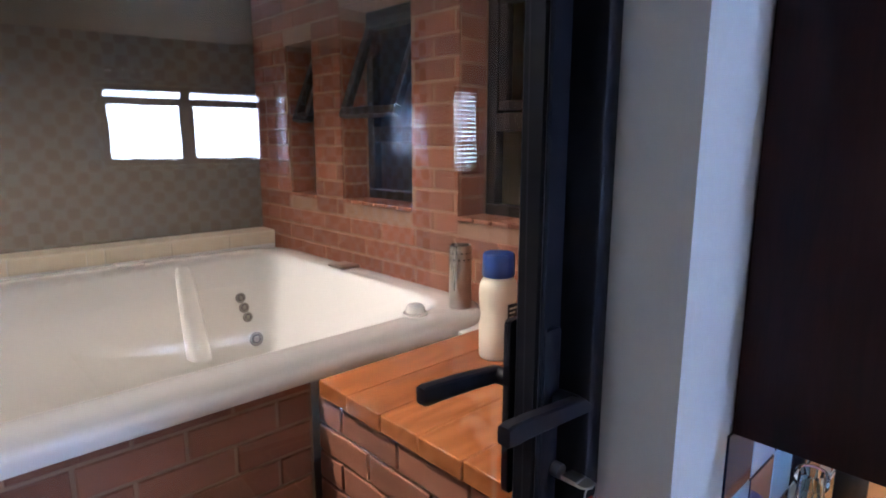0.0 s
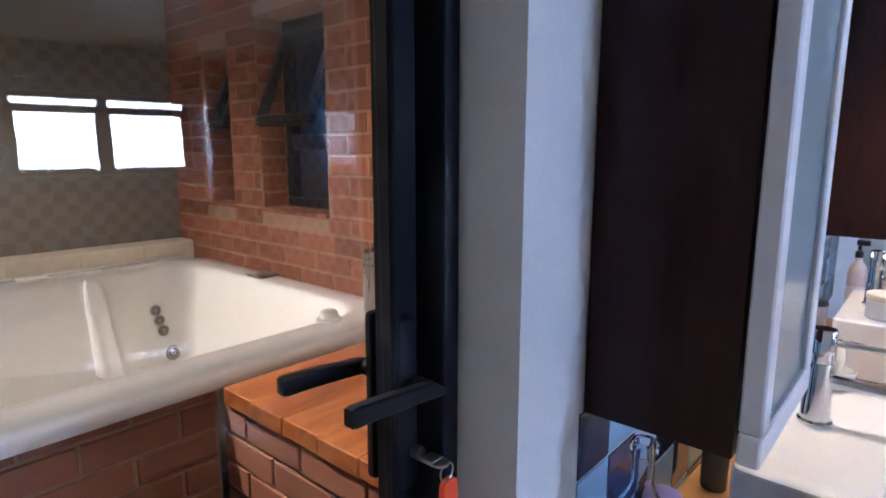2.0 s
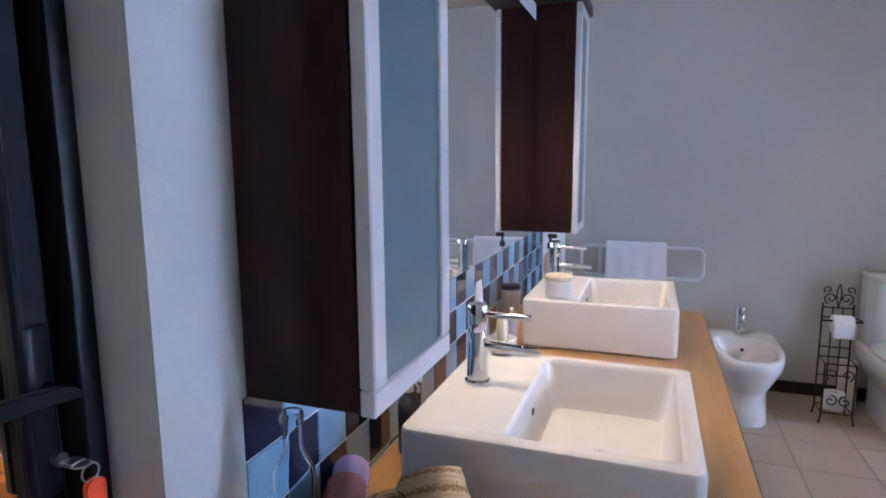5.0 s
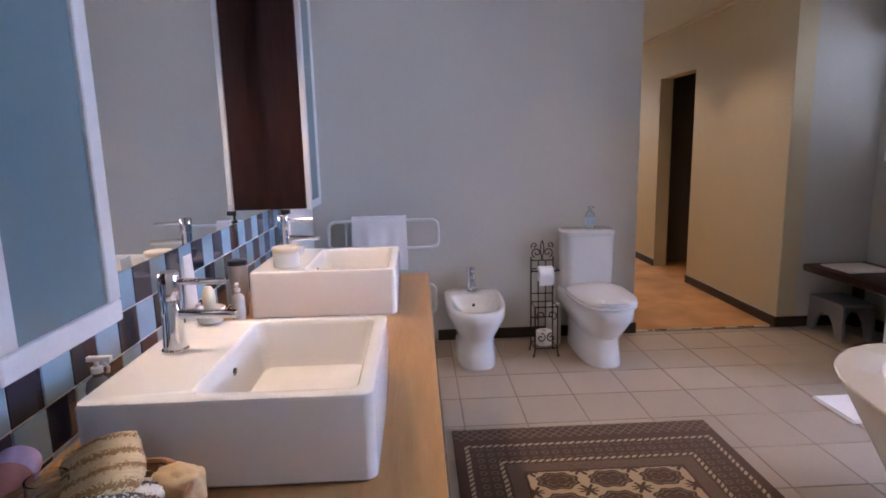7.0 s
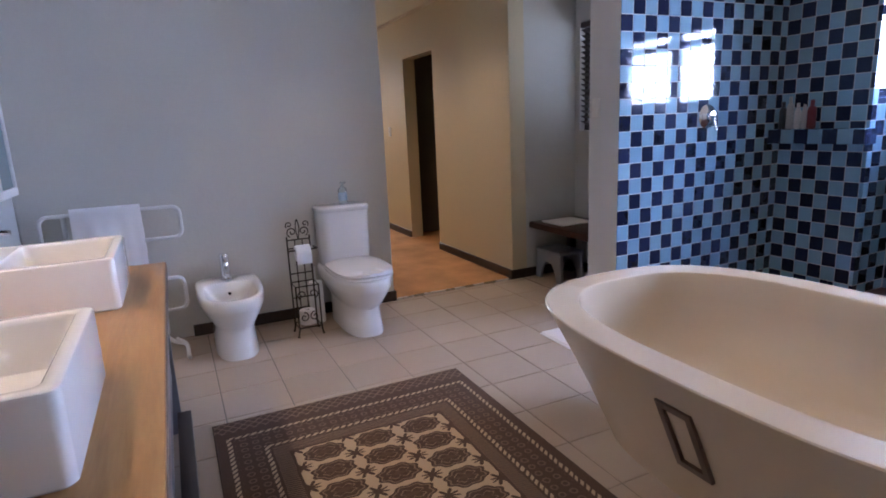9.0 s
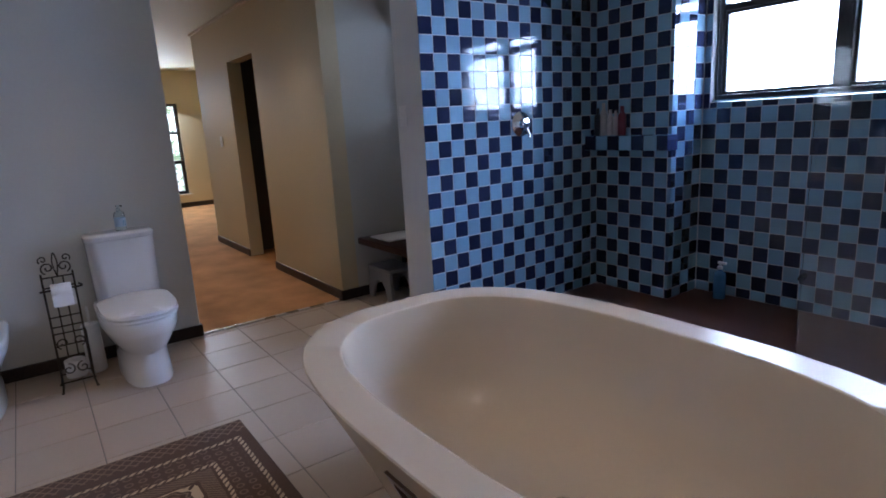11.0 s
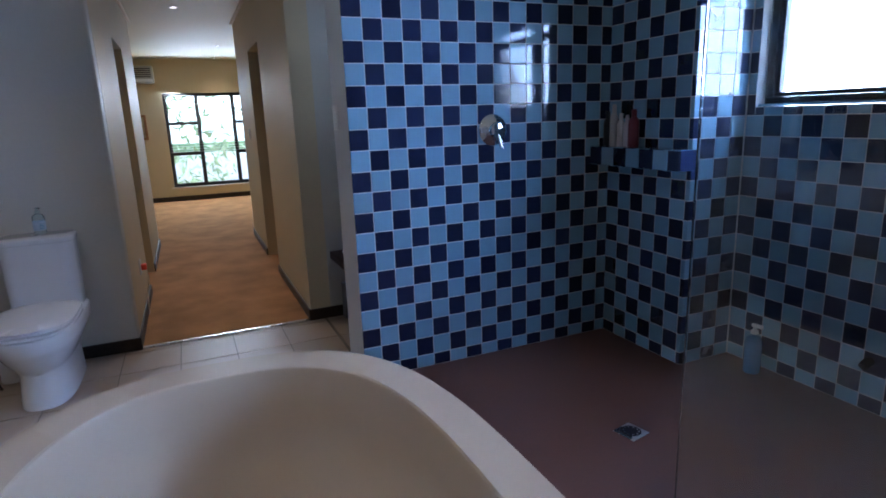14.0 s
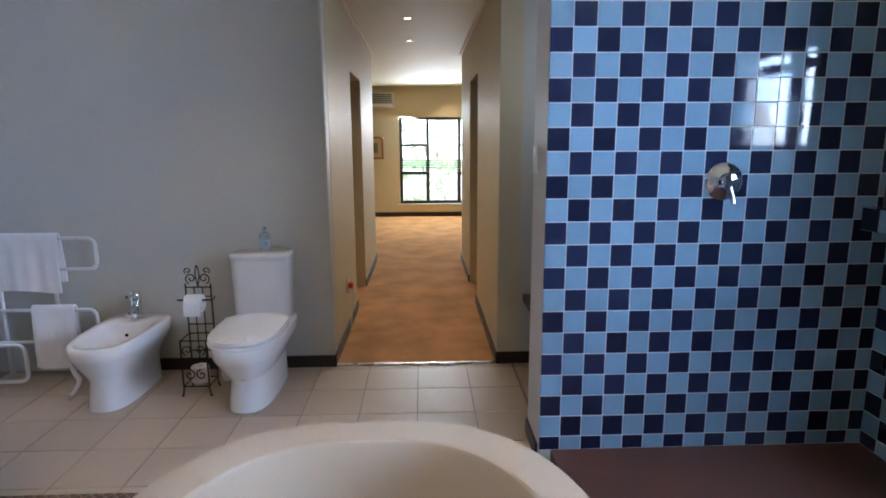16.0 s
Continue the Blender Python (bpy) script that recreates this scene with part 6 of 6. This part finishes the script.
def checker(u1, z0, z1, zref, par, holes=(), u0=0.0, first=None):
    """Checkered cells between u0 and u1; zref: a joint's height."""
    out, j = [], 0.0042
    k0, k1 = math.floor((z0 - zref) / PZ), math.ceil((z1 - zref) / PZ)
    us, u, c = [], u0, 0
    while u < u1 - 0.004:
        nxt = min(u + (first if c == 0 and first else P), u1)
        us.append((u, nxt, c))
        u, c = nxt, c + 1
    for k in range(k0, k1):
        a, b = max(z0, zref + k * PZ), min(z1, zref + (k + 1) * PZ)
        if b - a < 0.006:
            continue
        for ua, ub, c in us:
            if ub - ua < 0.006:
                continue
            parts_ = [(ua, ub, a, b)]
            for h0, h1, g0, g1 in holes:
                nxt_ = []
                for p0, p1, q0, q1 in parts_:
                    if p1 <= h0 or p0 >= h1 or q1 <= g0 or q0 >= g1:
                        nxt_.append((p0, p1, q0, q1))
                        continue
                    if p0 < h0: nxt_.append((p0, h0, q0, q1))
                    if p1 > h1: nxt_.append((h1, p1, q0, q1))
                    if q0 < g0: nxt_.append((max(p0, h0), min(p1, h1), q0, g0))
                    if q1 > g1: nxt_.append((max(p0, h0), min(p1, h1), g1, q1))
                parts_ = nxt_
            for p0, p1, q0, q1 in parts_:
                if p1 - p0 > 0.006 and q1 - q0 > 0.006:
                    out.append((p0 + j / 2, q0 + j / 2, p1 - p0 - j, q1 - q0 - j, TILE_DARK if (c + k + par) % 2 == 0 else TILE_PALE))
    return out


ZREF = 1.397
ob_of = bpy.data.objects
# shower wall faces -x: u runs towards -y
near = lambda cells, zc: sorted(cells, key=lambda q: abs(q[1] - zc))
cells = near(checker(1.62, ZS, H, ZREF, 1), 1.25)
lay(ob_of["wall_shower_back"], "tile", -90, (XS + 0.012, -3.0, 0), cells, 0.012, 0.0014, 300, None, "upper_tiles")
# corner block, facing +y: u runs towards -x
lay(ob_of["wall_shower_corner"], "tile", 180, (XS, -4.62, 0), near(checker(XS - 2.11, ZS, H, ZREF, 1), 1.2), 0.012, 0.0014, 300, None, "upper_tiles")
lay(ob_of["wall_shower_corner"], "tile", -90, (2.122, -4.62 + 0.012, 0), checker(-YW - 4.62 + 0.012, ZS, H, ZREF, 1, first=0.06), 0.012, 0.0014, 200, None, "side_tiles")
# window wall, facing +y
cells = checker(2.11 + 1.5, ZS, H, ZREF, 0, [(2.11 - WIN[1], 2.11 - WIN[0], WIN[2], WIN[3])])
cells.sort(key=lambda q: q[0])
lay(ob_of["wall_window"], "tile", 180, (2.11, YW - 0.012, 0), cells, 0.012, 0.0014, 300, None, "far_tiles")
led = setting("shower_ledge", bx(B(), 2.062, XS - 0.001, LEDY - 0.118 + 0.0, LEDY - 0.012, LEDZ0 + 0.010, LEDZ1 - 0.010), TILE_GROUT, "tiled shower ledge built across the corner block", "ledge")
lay(led, "tile", 180, (XS - 0.001, LEDY - 0.012, 0), checker(XS - 2.062, LEDZ0, LEDZ1, LEDZ0, 0), 0.010, 0.0014, 99, None, "x")
for k in range(7):
    a, b = 2.062 + k * P, min(2.062 + (k + 1) * P, XS - 0.002)
    for z0, z1 in ((LEDZ1 - 0.0098, LEDZ1), (LEDZ0, LEDZ0 + 0.0098)):
        part("tile", bx(B(), a + 0.001, b - 0.001, LEDY - 0.118, LEDY - 0.004, z0, z1, 0.001, 1), TILE_DARK if k % 2 else TILE_PALE, led, smooth=None)
part("tile", bx(B(), 2.052, 2.0618, LEDY - 0.118, LEDY - 0.004, LEDZ0 + 0.002, LEDZ1 - 0.002, 0.001, 1), TILE_DARK, led, smooth=None)
# splash tiles behind the vanity, facing -y
lay(ob_of["wall_vanity"], "tile", 0, (0.522, YV, 0), checker(2.79 - 0.522, ZC + 0.002, 1.163, 1.163 - 3 * PZ, 0) + checker(3.10 - 0.522, ZC + 0.002, 1.163, 1.163 - 3 * PZ, 0, u0=2.79 - 0.522), 0.003, 0.001, 300, None, "x")
# floor tiles
fl, fp = ob_of["floor_slab"], 0.336
FX, FY = 3.635, -1.058
def floor_piece(x0, x1, y0, y1, parent):
    w, h = x1 - x0 - 0.006, y1 - y0 - 0.006
    ob = new("tile", slab_mesh(w, h, 0.008, 0.0012, FLOORTILE))
    ob.matrix_basis = Matrix.Translation((x0 + 0.003, y0 + 0.003, -0.008)) @ Matrix(((1, 0, 0, 0), (0, 0, 1, 0), (0, -1, 0, 0), (0, 0, 0, 1)))
    ob.parent = parent
for i in range(-17, 3):
    for k in range(-9, 6):
        x0, x1 = max(FX + i * fp, XW), min(FX + (i + 1) * fp, 4.036)
        y0, y1 = max(FY + k * fp, -3.06), min(FY + (k + 1) * fp, YV)
        if x1 - x0 > 0.02 and y1 - y0 > 0.02:
            floor_piece(x0, x1, y0, y1, fl)
nf = ob_of["nook_floor"]
for i in range(-3, 3):
    for k in range(-9, -5):
        x0, x1, y0, y1 = max(FX + i * fp, XS + 0.30), min(FX + (i + 1) * fp, 4.04), max(FY + k * fp, -3.65), min(FY + (k + 1) * fp, -3.06)
        if x1 - x0 > 0.02 and y1 - y0 > 0.02:
            floor_piece(x0, x1, y0, y1, nf)


def bricks(L_, z0, z1, holes=(), bl=0.222, bh=0.073, j=0.010, seed=1):
    out, row = [], 0
    z = z0
    while z < z1 - 0.02:
        zt = min(z + bh, z1)
        u = -(bl + j) / 2 * (row % 2)
        while u < L_:
            a, b = max(u, 0), min(u + bl, L_)
            segs = [(a, b)]
            for h0, h1, g0, g1 in holes:
                if zt > g0 and z < g1:
                    ns = []
                    for s0, s1 in segs:
                        if s1 <= h0 or s0 >= h1:
                            ns.append((s0, s1))
                        else:
                            if s0 < h0: ns.append((s0, h0))
                            if s1 > h1: ns.append((h1, s1))
                    segs = ns
            out += [(s0, z, s1 - s0, zt - z, BRICK) for s0, s1 in segs if s1 - s0 > 0.015]
            u += bl + j
        z += bh + j
        row += 1
    return out


Lb = BRY1 - 0.81
lay(ob_of["wall_brick"], "brick", -90, (BRX + 0.006, BRY1 - 0.001, 0), near(bricks(Lb, 0.93, 2.54, [(BRY1 - h[1], BRY1 - h[0], h[2], h[3]) for h in HOLES]), 1.3), 0.008, 0.003, 300, None, "upper_bricks")
lay(ob_of["jacuzzi_front_wall"], "brick", 0, (-1.295, 1.690, 0), bricks(1.83, 0.20, JZ - 0.055), 0.009, 0.003, 300, None, "x")
lay(ob_of["ledge_side_wall"], "brick", -90, (0.555, 1.655, 0), bricks(0.83, 0.20, 0.860), 0.009, 0.003, 300, None, "x")
for k, (y0, y1, z0, z1) in enumerate(HOLES):
    # brick reveals and sills of the windows
    for z in [z0 + 0.083 * i for i in range(int((z1 - z0) / 0.083))]:
        for y, s in ((y0, 1), (y1, -1)):
            part("brick", bx(B(), BRX + 0.012, BRX + 0.14, min(y, y + s * 0.006), max(y, y + s * 0.006), z + 0.005, z + 0.076, 0.002, 1), BRICK, ob_of["wall_brick"], smooth=None)
    n = max(2, round((y1 - y0) / 0.085))
    for i in range(n):
        a = y0 + (y1 - y0) * i / n
        part("brick", bx(B(), BRX - 0.012, BRX + 0.14, a + 0.004, a + (y1 - y0) / n - 0.004, z0 - 0.004, z0 + 0.012, 0.003, 1), BRICK, ob_of["wall_brick"], smooth=None)
